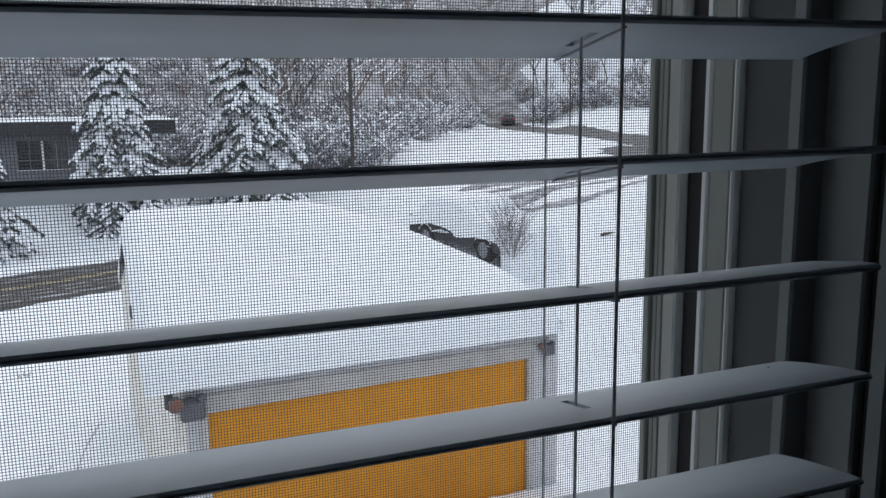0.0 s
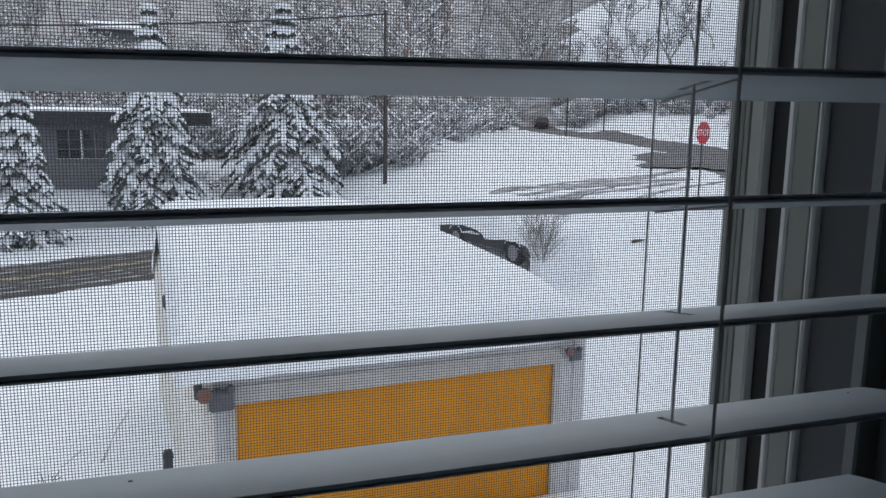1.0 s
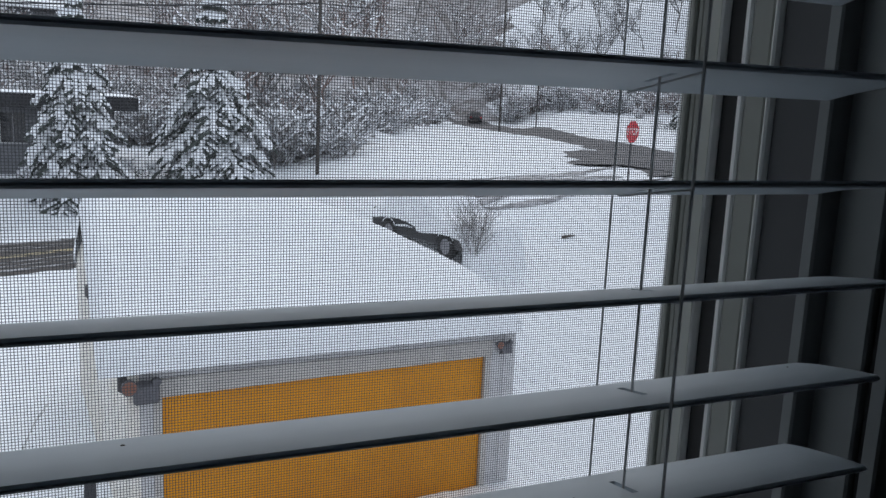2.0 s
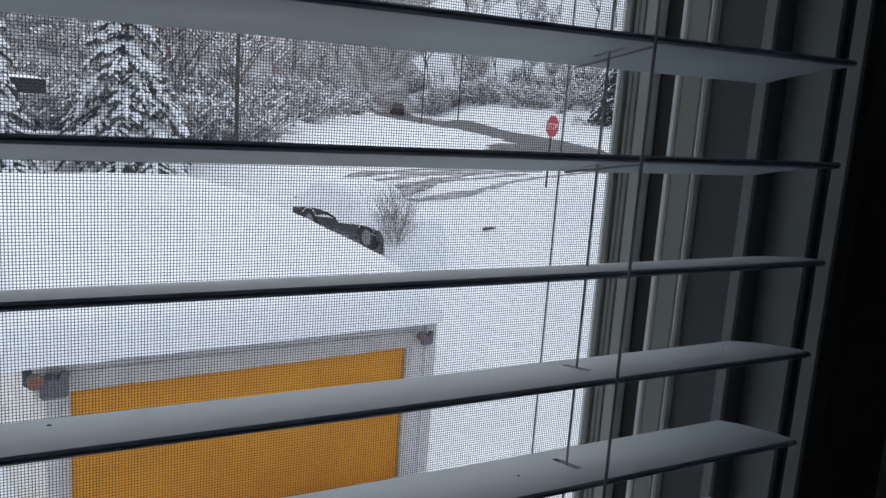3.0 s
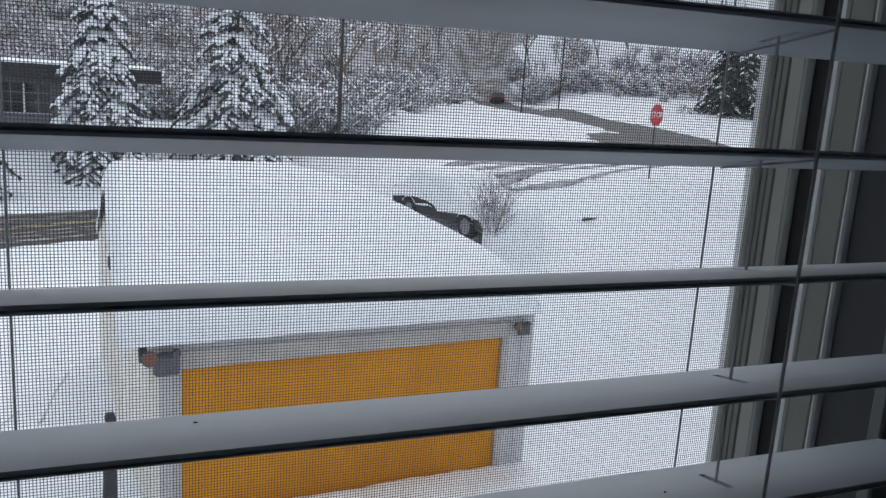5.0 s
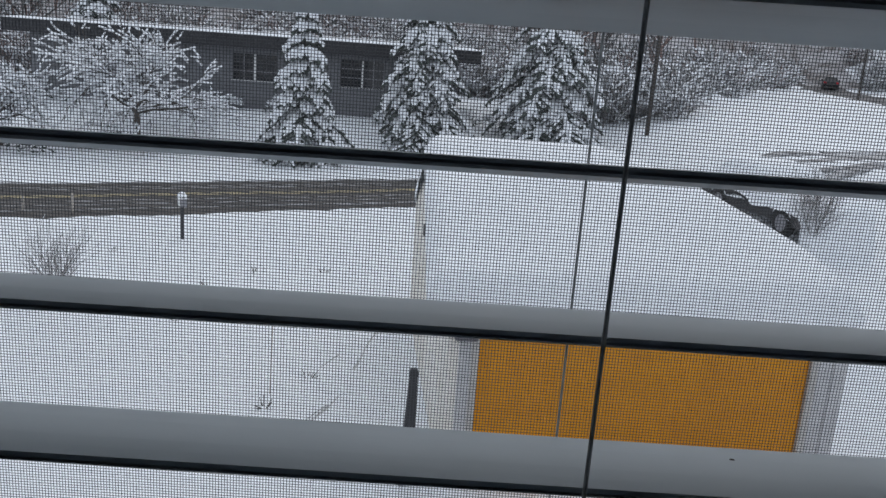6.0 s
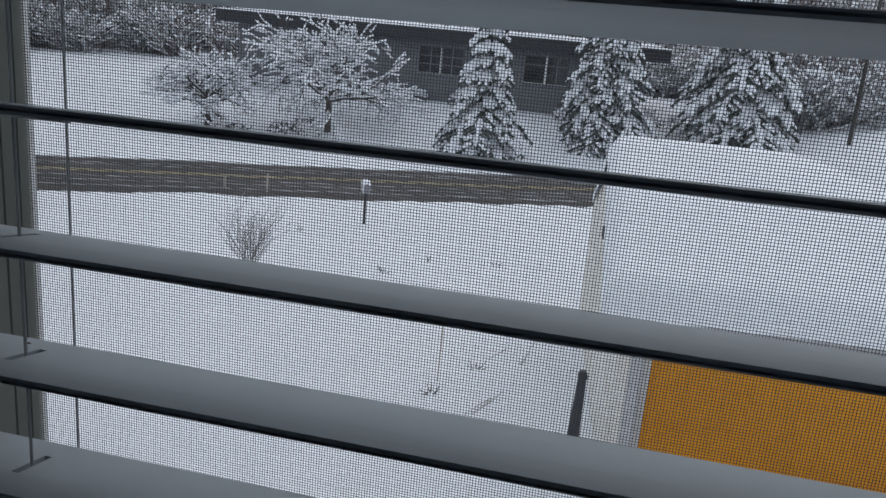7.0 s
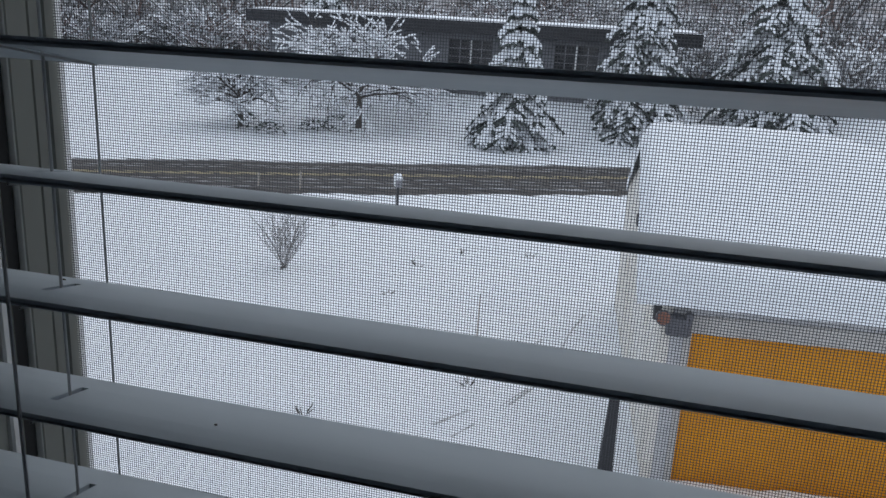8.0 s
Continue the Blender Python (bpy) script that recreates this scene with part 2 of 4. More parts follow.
xs = sorted({round(s * v, 3) for v in grade(90, 0, 600, 2.3) for s in (-1, 1)})
ys = sorted({round(-v, 3) for v in grade(10, 0.6, 60, 2)} | {round(v, 3) for v in grade(150, 0.6, 700, 2.1)})
g = Geo()
g.add([(x, y, ground_z(x, y)) for x in xs for y in ys],
      [(i * len(ys) + j, (i + 1) * len(ys) + j, (i + 1) * len(ys) + j + 1, i * len(ys) + j + 1) for i in range(len(xs) - 1) for j in range(len(ys) - 1)])
ground = structure("ground", g, SNOW, "snow-covered yard and fields rising to a wooded hill", "ground", smooth=True)
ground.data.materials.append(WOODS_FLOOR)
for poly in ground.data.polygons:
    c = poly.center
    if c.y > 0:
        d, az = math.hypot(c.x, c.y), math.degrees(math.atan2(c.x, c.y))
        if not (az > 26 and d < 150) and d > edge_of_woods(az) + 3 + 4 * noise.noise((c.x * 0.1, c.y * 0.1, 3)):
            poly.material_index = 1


def strip(way, width, lift, ragged, step=0.6, seed=0.0, z=ground_z):
    """A ragged-edged band along a way of (x, y) points, laid over the ground."""
    pts = []
    for a, b in zip(way, way[1:]):
        n = max(1, int(math.dist(a, b) / step))
        pts += [(a[0] + (b[0] - a[0]) * i / n, a[1] + (b[1] - a[1]) * i / n) for i in range(n)]
    pts.append(way[-1])
    geo, vs, k = Geo(), [], 7
    for i, p in enumerate(pts):
        q, o = pts[min(i + 1, len(pts) - 1)], pts[max(i - 1, 0)]
        t = Vector((q[0] - o[0], q[1] - o[1])).normalized()
        s = Vector((-t.y, t.x))
        lo = -width / 2 + ragged * noise.noise((i * step * 0.8, seed, 1.5)) + ragged * 0.5 * noise.noise((i * step * 3, seed, 7))
        hi = width / 2 + ragged * noise.noise((i * step * 0.8, seed, 9.5)) + ragged * 0.5 * noise.noise((i * step * 3, seed, 17))
        for j in range(k):
            e = lo + (hi - lo) * j / (k - 1)
            x, y = p[0] + s.x * e, p[1] + s.y * e
            vs.append((x, y, z(x, y) + (lift if 0 < j < k - 1 else -0.03)))
    geo.add(vs, [(i * k + j, i * k + j + 1, (i + 1) * k + j + 1, (i + 1) * k + j) for i in range(len(pts) - 1) for j in range(k - 1)])
    return geo


def road_point(s, off):
    p = ROAD_AT + ROAD_WAY * s + ROAD_SIDE * off
    return p.x, p.y


road = structure("road", strip([road_point(-120, 0.0), road_point(7, 0.0)], 6.2, 0.07, 0.22, 0.5), ASPHALT, "wet asphalt street with ragged snowy edges", "road")
for off, w, seed in ((0.12, 0.1, 3), (-0.12, 0.1, 4), (2.3, 0.12, 5), (-1.5, 0.07, 6), (1.1, 0.06, 7), (1.45, 0.05, 8), (-0.9, 0.06, 9), (-2.2, 0.08, 10)):
    part("lane_line", strip([road_point(-120, off), road_point(6.5, off)], w, 0.085, 0.04, 0.6, seed), LINE if abs(off) < 0.2 else SLUSH, road)
side_road = structure("side_road", strip([(23.6, 26.6), (28, 36), (33, 46), (36.3, 54), (38.3, 61), (39.8, 71), (42.6, 85), (45.6, 99), (46.6, 108)], 6.4, 0.09, 0.35, 0.8, 20), GREY_ASPHALT, "ploughed wet side street", "road")
part("slush_apron", strip([(22.6, 32.6), (25.8, 38.2), (29.6, 44.8)], 4.6, 0.1, 0.8, 0.5, 61), GREY_ASPHALT, side_road, "slushy churned edge")
side_road_b = structure("side_road_arm", strip([(23, 30.2), (30, 30.5), (60, 33), (110, 36)], 6.5, 0.11, 0.3, 0.8, 25), GREY_ASPHALT, "ploughed wet side street beyond the sign", "road")
drive = structure("driveway", strip([(8.9, 25.4), (12.8, 25.3), (15.5, 26.1), (19, 27.6)], 0.55, 0.05, 0.25, 0.35, 30), SLUSH, "slushy tyre tracks over a snowy drive", "driveway")
for way, w, seed in (([(8.7, 24.6), (9.1, 23.1), (11, 23.8), (13.9, 26.2), (18, 28.6)], 0.5, 31), ([(9.3, 21.6), (10.6, 21.4), (12.65, 21.9), (14.1, 22.6), (16.8, 24.6), (21.8, 27.6)], 0.17, 32), ([(9, 24.7), (13, 25.9), (18, 29), (22.8, 33)], 0.4, 33),
                     ([(8.8, 24.0), (9.5, 22.2), (11.2, 22.7), (14.6, 25.4), (18.4, 27.4)], 0.26, 34), ([(9.6, 21.9), (10.1, 21.7), (11.0, 22.3), (13.2, 23.6), (17.5, 26.0)], 0.2, 35), ([(12, 26.2), (17, 28.6), (21, 31.5)], 0.3, 36)):
    part("tyre_track", strip(way, w, 0.045, 0.14, 0.3, seed), SLUSH, drive)

# ---- own house: wall with the window, and the dark room behind ----
WX0, WX1, WZ0, WZ1 = -0.6004, 0.2945, EYE - 0.78, EYE + 0.72
g = Geo()
g.box(-2.6, WX0, 0.25, 0.42, EYE - 1.6, EYE + 1.1)
structure("wall_window_left", g, ROOM_WALL, "grey painted room wall beside the window", "wall")
structure("wall_window_right", Geo().box(WX1, 2.2, 0.25, 0.42, EYE - 1.6, EYE + 1.1), ROOM_WALL, "grey painted room wall beside the window", "wall")
structure("wall_window_below", Geo().box(WX0, WX1, 0.25, 0.42, EYE - 1.6, WZ0), ROOM_WALL, "grey painted room wall under the window", "wall")
structure("wall_window_above", Geo().box(WX0, WX1, 0.25, 0.42, WZ1, EYE + 1.1), ROOM_WALL, "grey painted room wall over the window", "wall")
structure("wall_left", Geo().box(-2.7, -2.6, -3.6, 0.42, EYE - 1.6, EYE + 1.1), ROOM_WALL, "grey painted room wall", "wall")
structure("wall_right", Geo().box(2.2, 2.3, -3.6, 0.42, EYE - 1.6, EYE + 1.1), ROOM_WALL, "grey painted room wall", "wall")
structure("wall_back", Geo().box(-2.6, 2.2, -3.6, -3.5, EYE - 1.6, EYE + 1.1), ROOM_WALL, "grey painted room wall", "wall")
structure("floor", Geo().box(-2.7, 2.3, -3.6, 0.42, EYE - 1.7, EYE - 1.6), CARPET, "pale carpeted room floor", "floor")
structure("ceiling", Geo().box(-2.7, 2.3, -3.6, 0.42, EYE + 1.1, EYE + 1.2), ROOM_WALL, "plain painted ceiling", "ceiling")
structure("house_wall_below", Geo().box(-7, 7, 0.3, 0.42, -0.2, EYE - 1.7), SIDING, "pale siding of the house under the window", "wall")

# window frame: upright profiles, from the room side out to the screen, alike at both sides
window = tagged(new("window_1"), "grey vinyl window with stepped frame and insect screen", "window", kind="structure")
MID = (WX0 + WX1) / 2


def upright(name, material, x, y0, y1, side=1, bevel=0.0012, label=""):
    """A board up one side of the opening; x is its face, the wall lies behind it."""
    a, b = (x, WX1 + 0.0005) if side > 0 else (WX0 - 0.0005, x)
    part(name, Geo().box(a, b, y0, y1, WZ0, WZ1), material, window, label, bevel)


# strips and channel darkened in colour where the frame turns from the daylight
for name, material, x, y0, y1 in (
        ("casing_edge", JAMB, 0.2850, 0.2316, 0.2410), ("shaded_strip", GAP_SHADE, 0.2885, 0.2410, 0.2462), ("jamb", JAMB, 0.2845, 0.2462, 0.2738), ("stop", JAMB, 0.2720, 0.2739, 0.2824),
        ("sash_channel", CHANNEL_SHADE, 0.2755, 0.2825, 0.3160), ("frame_bead", VINYL_LIT, 0.2718, 0.3162, 0.3195), ("frame_rail", VINYL, 0.2726, 0.3197, 0.3358), ("frame_bead", VINYL_LIT, 0.2718, 0.3360, 0.3412),
        ("shaded_strip", GAP_SHADE, 0.2752, 0.3414, 0.3572), ("frame_bead", VINYL_LIT, 0.2702, 0.3574, 0.3596), ("sash_stile", SASH, 0.2718, 0.3598, 0.3714),
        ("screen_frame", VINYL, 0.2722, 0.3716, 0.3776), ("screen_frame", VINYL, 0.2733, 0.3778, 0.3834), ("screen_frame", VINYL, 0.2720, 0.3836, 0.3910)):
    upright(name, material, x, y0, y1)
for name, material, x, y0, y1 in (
        ("jamb", JAMB, -0.5974, 0.2500, 0.2835), ("stop", JAMB, -0.5894, 0.2835, 0.2985), ("sash_channel", CHANNEL_SHADE, -0.5844, 0.2985, 0.3215),
        ("frame_rail", VINYL, -0.5804, 0.3215, 0.3300), ("frame_bead", VINYL_LIT, -0.5780, 0.3300, 0.3385), ("frame_rail", VINYL, -0.5795, 0.3387, 0.3410), ("shaded_strip", GAP_SHADE, -0.5815, 0.3412, 0.3513),
        ("frame_bead", VINYL_LIT, -0.5785, 0.3515, 0.3526), ("screen_frame", VINYL, -0.5789, 0.3528, 0.3690), ("screen_frame", VINYL, -0.5799, 0.3695, 0.3795), ("screen_frame", VINYL, -0.5789, 0.3800, 0.3910)):
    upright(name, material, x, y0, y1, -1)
part("corner_trim", Geo().box(WX1 + 0.0008, WX1 + 0.06, 0.2316, 0.2498, WZ0 - 0.05, WZ1 + 0.05), JAMB, window, "", 0.002)
part("corner_trim", Geo().box(WX0 - 0.014, WX0 + 0.001, 0.2425, 0.2498, WZ0 - 0.05, WZ1 + 0.05), JAMB, window, "", 0.002)
part("window_sill", Geo().box(WX0 + 0.02, WX1 - 0.02, 0.2505, 0.392, WZ0, WZ0 + 0.03), JAMB, window, "painted sill", 0.003)
part("window_head", Geo().box(WX0 + 0.02, WX1 - 0.02, 0.2505, 0.392, WZ1 - 0.03, WZ1), JAMB, window, "painted head", 0.003)

# insect screen: woven wires, one by one
SX0, SX1, SZ0, SZ1, SY, PITCH, THICK = -0.579, 0.2722, WZ0 + 0.03, WZ1 - 0.03, 0.3875, 0.00150, 0.000198
g = Geo()


def wire(geo, a, b, r):
    """A three-sided wire from a to b, upright or level."""
    if abs(a[2] - b[2]) < abs(a[0] - b[0]):
        off = [(0, -r, 0), (0, r * 0.5, r * 0.87), (0, r * 0.5, -r * 0.87)]
    else:
        off = [(0, -r, 0), (r * 0.87, r * 0.5, 0), (-r * 0.87, r * 0.5, 0)]
    geo.add([(p[0] + o[0], p[1] + o[1], p[2] + o[2]) for p in (a, b) for o in off], [(0, 1, 4, 3), (1, 2, 5, 4), (2, 0, 3, 5)])


for i in range(int((SX1 - SX0) / PITCH) + 1):
    x = SX0 + i * PITCH + 0.00005 * math.sin(i * 1.7)
    wire(g, (x, SY, SZ0), (x + 0.0006 * math.sin(i * 0.02), SY, SZ1), THICK)
for i in range(int((SZ1 - SZ0) / PITCH) + 1):
    z = SZ0 + i * PITCH + 0.00005 * math.sin(i * 2.3)
    wire(g, (SX0, SY + THICK, z), (SX1, SY + THICK, z + 0.0005 * math.sin(i * 0.03)), THICK)
screen = new("insect_screen", mesh_of("insect_screen", g, WIRE))
tagged(screen, "fine dark grey woven insect screen in the window", "screen", kind="stuff")

# ---- window blind ----
blind = thing("window_blind", "white two-inch horizontal slat blind, slats nearly level", "blind", m=pose(0, 0, EYE))
BX0, BX1, BY, BW = 2 * MID - 0.263, 0.263, 0.2193, 0.05
LADDERS = (0.1456, -0.1112, -0.4657)
LIFTS = (LADDERS[0], LADDERS[2])  # only the outer ladders carry a lift cord
SLAT_Z = {0: 0.0288, 1: -0.0156, 2: -0.0607, 3: -0.1049, 4: -0.1494}
DROP = {0: 0.0085, 1: 0.009, 2: 0.0087, 3: 0.0096, 4: 0.0094}


def slat_geo(drop, seed):
    """A crowned slat with a slot for each lift cord; origin at the middle of its room-side edge."""
    r = random.Random(seed)
    ends = [BX0, *[e for l in sorted(LIFTS) for e in (l - 0.0016, l + 0.0016)], BX1]
    cols = []
    for a, b in zip(ends, ends[1:]):
        n = max(1, int((b - a) / 0.04))
        cols += [a + (b - a) * i / n for i in range(n)]
    cols.append(BX1)
    rows = [0.0, 0.0012, 0.008, 0.016, 0.034, 0.042, 0.0488, BW]
    geo, k = Geo(), len(rows)
    sag = [r.uniform(-0.0005, 0.0005) for _ in range(3)]
    vs = []
    for side in (1, -1):
        for x in cols:
            for t in rows:
                edge = 0.0004 if t in (0.0, BW) else 0.0014
                z = -drop * t / BW + 0.0012 * (1 - (2 * t / BW - 1) ** 2) + side * edge + 0.0004 * math.sin(x * 7 + seed) + sag[0] * x
                vs.append((x, t, z))
    n = len(cols) * k
    hole = set()
    for i in range(len(cols) - 1):
        mid = (cols[i] + cols[i + 1]) / 2
        if any(abs(mid - l) < 0.001 for l in LIFTS):
            hole.add((i, 3))
    fs = []
    for i in range(len(cols) - 1):
        for j in range(k - 1):
            q = (i * k + j, (i + 1) * k + j, (i + 1) * k + j + 1, i * k + j + 1)
            if (i, j) in hole:
                fs += [(q[a], q[a] + n, q[(a + 1) % 4] + n, q[(a + 1) % 4]) for a in range(4)]
            else:
                fs += [q, tuple(c + n for c in reversed(q))]
        fs += [(i * k, i * k + n, (i + 1) * k + n, (i + 1) * k), (i * k + k - 1, (i + 1) * k + k - 1, (i + 1) * k + k - 1 + n, i * k + k - 1 + n)]
    for c in (0, len(cols) - 1):
        fs += [(c * k + j, c * k + j + 1, c * k + j + 1 + n, c * k + j + n) for j in range(k - 1)]
    return geo.add(vs, fs)


slat_zs = []
for i in range(-13, 17):
    z = SLAT_Z.get(i, 0.0288 - 0.0445 * i)
    slat_zs.append(z)
    slat = part("slat", slat_geo(DROP.get(i, 0.009), i + 20), SLAT, blind, m=pose(0, BY, z, 0, -0.34, 0))  # hung a little askew
    for l in LIFTS:
        part("rung", Geo().tube((l + 0.0025, 0.001, -0.0022), (l + 0.0025, BW, -DROP.get(i, 0.009) - 0.0016), 0.0005, n=5), CORD, slat)
    if i in (3, 4):  # crumbs of dust on the slats
        rd = random.Random(i + 300)
        for _ in range(3):
            sx, sy = rd.uniform(-0.5, 0.25), rd.uniform(0.006, 0.04)
            sz = -DROP[i] * sy / BW + 0.0012 * (1 - (2 * sy / BW - 1) ** 2) + 0.0014 + 0.0004 * math.sin(sx * 7 + i + 20)
            crumb = Geo().lathe([(0.0, 0.0004), (0.0003, 0.0003), (0.0006, 0.0), (0.0004, -0.0004)], "z", 6, (sx, sy, sz))
            crumb.v = [(sx + (x - sx) * rd.uniform(0.8, 2.2), y, z) for x, y, z in crumb.v]
            part("dust_crumb", crumb, BARK, slat, "dark crumb of dust")
top, bottom = max(slat_zs) + 0.03, min(slat_zs) - 0.035
part("headrail", Geo().box(BX0, BX1, BY - 0.004, BY + 0.052, top, top + 0.05), SLAT, blind, "white blind headrail", 0.002)
part("bottom_rail", Geo().box(BX0, BX1, BY, BY + 0.05, bottom, bottom + 0.014), SLAT, blind, "white bottom rail", 0.002)
for l in LADDERS:
    part("ladder_cord", Geo().tube((l, BY - 0.0012, bottom), (l, BY - 0.0012, top), 0.00066, n=8), CORD, blind)
    part("ladder_cord", Geo().tube((l, BY + BW + 0.0012, bottom), (l, BY + BW + 0.0012, top), 0.00045, n=8), CORD, blind)
    if l in LIFTS:
        part("lift_cord", Geo().tube((l, BY + BW / 2, bottom), (l, BY + BW / 2, top), 0.0006, n=8), CORD, blind)

# ---- garage ----
GAR = Matrix.Translation((0.515, 10.2, 0)) @ Matrix.Rotation(math.atan2(0.109, 0.994), 4, "Z")
garage = thing("garage", "pale detached garage with yellow door and deep snow on the roof", "garage", m=GAR)
GU0, GU1, GD, EAVE, RIDGE, APEX, RV = -0.38, 5.25, 7.0, 2.68, 4.14, 2.2, 3.5
g = Geo()
g.box(GU0, -0.05, 0, 0.12, -0.5, EAVE)
g.box(4.77, GU1, 0, 0.12, -0.5, EAVE)
g.box(-0.05, 4.77, 0, 0.12, 2.15, EAVE)
g.box(GU1 - 0.12, GU1, 0.12, GD, -0.5, EAVE)
g.box(GU0 + 0.12, GU1 - 0.12, GD - 0.12, GD, -0.5, EAVE)
part("wall", g, SIDING, garage)
part("gable_wall", Geo().prism([(0.002, -0.5), (GD, -0.5), (GD, EAVE), (RV, RIDGE - 0.14), (0.002, EAVE)], "x", GU0 - 0.004, GU0 + 0.12), CREAM, garage, "cream gable wall")
for k in range(13):
    part("siding_board", Geo().prism([(GU0 - 0.004, 0.2 * k), (GU0 - 0.018, 0.2 * k), (GU0 - 0.008, 0.2 * k + 0.2), (GU0 - 0.004, 0.2 * k + 0.2)], "y", 0.12, GD), CREAM, garage)
for a, b in ((-0.268, -0.1), (4.83, 5.06)):
    for k in range(12):
        part("siding_board", Geo().prism([(0, 0.2 * k), (-0.014, 0.2 * k), (-0.003, 0.2 * k + 0.2), (0, 0.2 * k + 0.2)], "x", a, b), SIDING, garage)
for k in range(2):
    part("siding_board", Geo().prism([(0, 2.4 + 0.11 * k), (-0.014, 2.4 + 0.11 * k), (-0.003, 2.51 + 0.11 * k), (0, 2.51 + 0.11 * k)], "x", GU0 + 0.1, GU1 - 0.1), SIDING, garage)
part("corner_board", Geo().box(GU0 - 0.025, -0.27, -0.03, 0.11, -0.3, EAVE - 0.01), CREAM, garage, "cream corner board", 0.008)
part("corner_board", Geo().box(5.06, GU1 + 0.02, -0.03, 0.1, -0.3, EAVE - 0.01), SIDING, garage, "", 0.008)
part("door_header", Geo().box(-0.12, 4.84, -0.035, 0.02, 2.15, 2.4), TRIM, garage, "weathered tan header board", 0.008)
part("door_trim", Geo().box(-0.1, -0.004, -0.035, 0.06, -0.2, 2.148), TRIM, garage, "", 0.006)
part("door_trim", Geo().box(4.724, 4.83, -0.035, 0.06, -0.2, 2.148), TRIM, garage, "", 0.006)
door = part("garage_door", Geo().box(0, 4.72, 0.07, 0.1, -0.1, 2.145), YELLOW, garage, "mustard-yellow sectional garage door")
for k in range(4):
    part("door_panel", Geo().box(0.004, 4.716, 0.03, 0.07, 0.537 * k + 0.0005, 0.537 * k + 0.5365), YELLOW, door, "", 0.003)
# roof: hip at one end, gable at the other
OV, SKEW = 0.15, 0.045
e0, e1, er = GU0 - 0.34, GU1 - 0.04, GD + OV
ei = e0 + 0.1
corner = [(ei, -OV, EAVE), (e1, -OV, EAVE), (e1, er, EAVE), (ei + SKEW * (er + OV), er, EAVE), (ei + SKEW * (RV + OV), RV, RIDGE), (APEX, RV, RIDGE)]
g = Geo()
g.add(corner + [(x, y, z - 0.12) for x, y, z in corner],
      [(0, 1, 5, 4), (1, 2, 5), (2, 3, 4, 5), (6, 10, 11, 7), (7, 11, 8), (8, 11, 10, 9), (0, 6, 7, 1), (1, 7, 8, 2), (2, 8, 9, 3), (0, 4, 10, 6), (4, 3, 9, 10)])
roof = part("roof", g, SHINGLE, garage, "dark shingle roof under snow")
part("fascia", Geo().box(e0, e1, -OV - 0.025, -OV, EAVE - 0.14, EAVE + 0.01), SIDING, garage, "pale grey fascia board", 0.004)


def roof_z(u, v):
    slope = (RIDGE - EAVE) / (RV + OV)
    z = EAVE + slope * min(v + OV, er - v)
    return min(z, EAVE + (RIDGE - EAVE) * (max(0.0, e1 - u) / (e1 - APEX)) ** 0.6)


g, nu, nv = Geo(), 60, 70
vs = []
for i in range(nu + 1):
    for j in range(nv + 1):
        v = -OV - 0.06 + (er + OV + 0.12) * j / nv
        left = e0 + SKEW * (v + OV) - 0.03
        u = left + (e1 + 0.03 - left) * i / nu
        d = min(u - left, e1 + 0.03 - u, v + OV + 0.06, er + 0.06 - v)
        soft = sum(roof_z(u + a, v + b) for a in (-0.2, 0, 0.2) for b in (-0.2, 0, 0.2)) / 9
        h = 0.3 * min(1.0, max(0.0, d) / 0.2) ** 0.4 * (1 + 0.12 * noise.noise((u * 0.8, v * 0.8, 2))) + 0.012 * noise.noise((u * 4, v * 4, 5))
        wob = 0.02 * noise.noise((u * 2.2, v * 2.2, 9))
        vs.append((u, v + (wob if d < 0.1 else 0), soft + h + (0.04 if d < 0.01 else 0)))
g.add(vs, [(i * (nv + 1) + j, (i + 1) * (nv + 1) + j, (i + 1) * (nv + 1) + j + 1, i * (nv + 1) + j + 1) for i in range(nu) for j in range(nv)])
n = len(vs)
g.add([(u, v, roof_z(u, v) - (0.11 if v < 0 else 0.17)) for u, v, z in vs], [])
rim = [i * (nv + 1) for i in range(nu + 1)] + [nu * (nv + 1) + j for j in range(1, nv + 1)] + [i * (nv + 1) + nv for i in range(nu - 1, -1, -1)] + list(range(nv - 1, 0, -1))
g.f += [(rim[i], rim[i - 1], rim[i - 1] + n, rim[i] + n) for i in range(len(rim))]
part("roof_snow", g, SNOW_CAP, garage, "thick smooth blanket of snow", smooth=True)
part("eave_bracket", Geo().prism([(0.02, EAVE - 0.42), (0.1, EAVE - 0.44), (0.2, EAVE - 0.2), (0.26, EAVE - 0.13), (0.02, EAVE - 0.13)], "x", GU0 - 0.12, GU0 - 0.019), SHINGLE, garage, "dark bracket under the eave", 0.015)
part("rake_end", Geo().box(e0 + SKEW * 1.6 - 0.05, e0 + SKEW * 1.6 + 0.05, 1.5, 1.68, EAVE + 0.42, EAVE + 0.6), SHINGLE, garage, "bare dark spot of the roof edge", 0.02)
pipe = thing("drain_pipe", "dark pipe with a kicked-out foot standing beside the garage corner", "pipe", m=GAR @ pose(-0.85, -0.05, ground_z(-0.3, 10.0)))
part("pipe", Geo().prism([(-0.05, 1.7), (0.05, 1.7), (0.07, 0.1), (0.08, -0.05), (-0.13, -0.05), (-0.12, 0.2), (-0.09, 0.9)], "y", -0.05, 0.05), BLACK_METAL, pipe, "", 0.014)
part("pipe_collar", Geo().box(-0.062, 0.06, -0.058, 0.058, 1.6, 1.66), BLACK_METAL, pipe, "", 0.006)
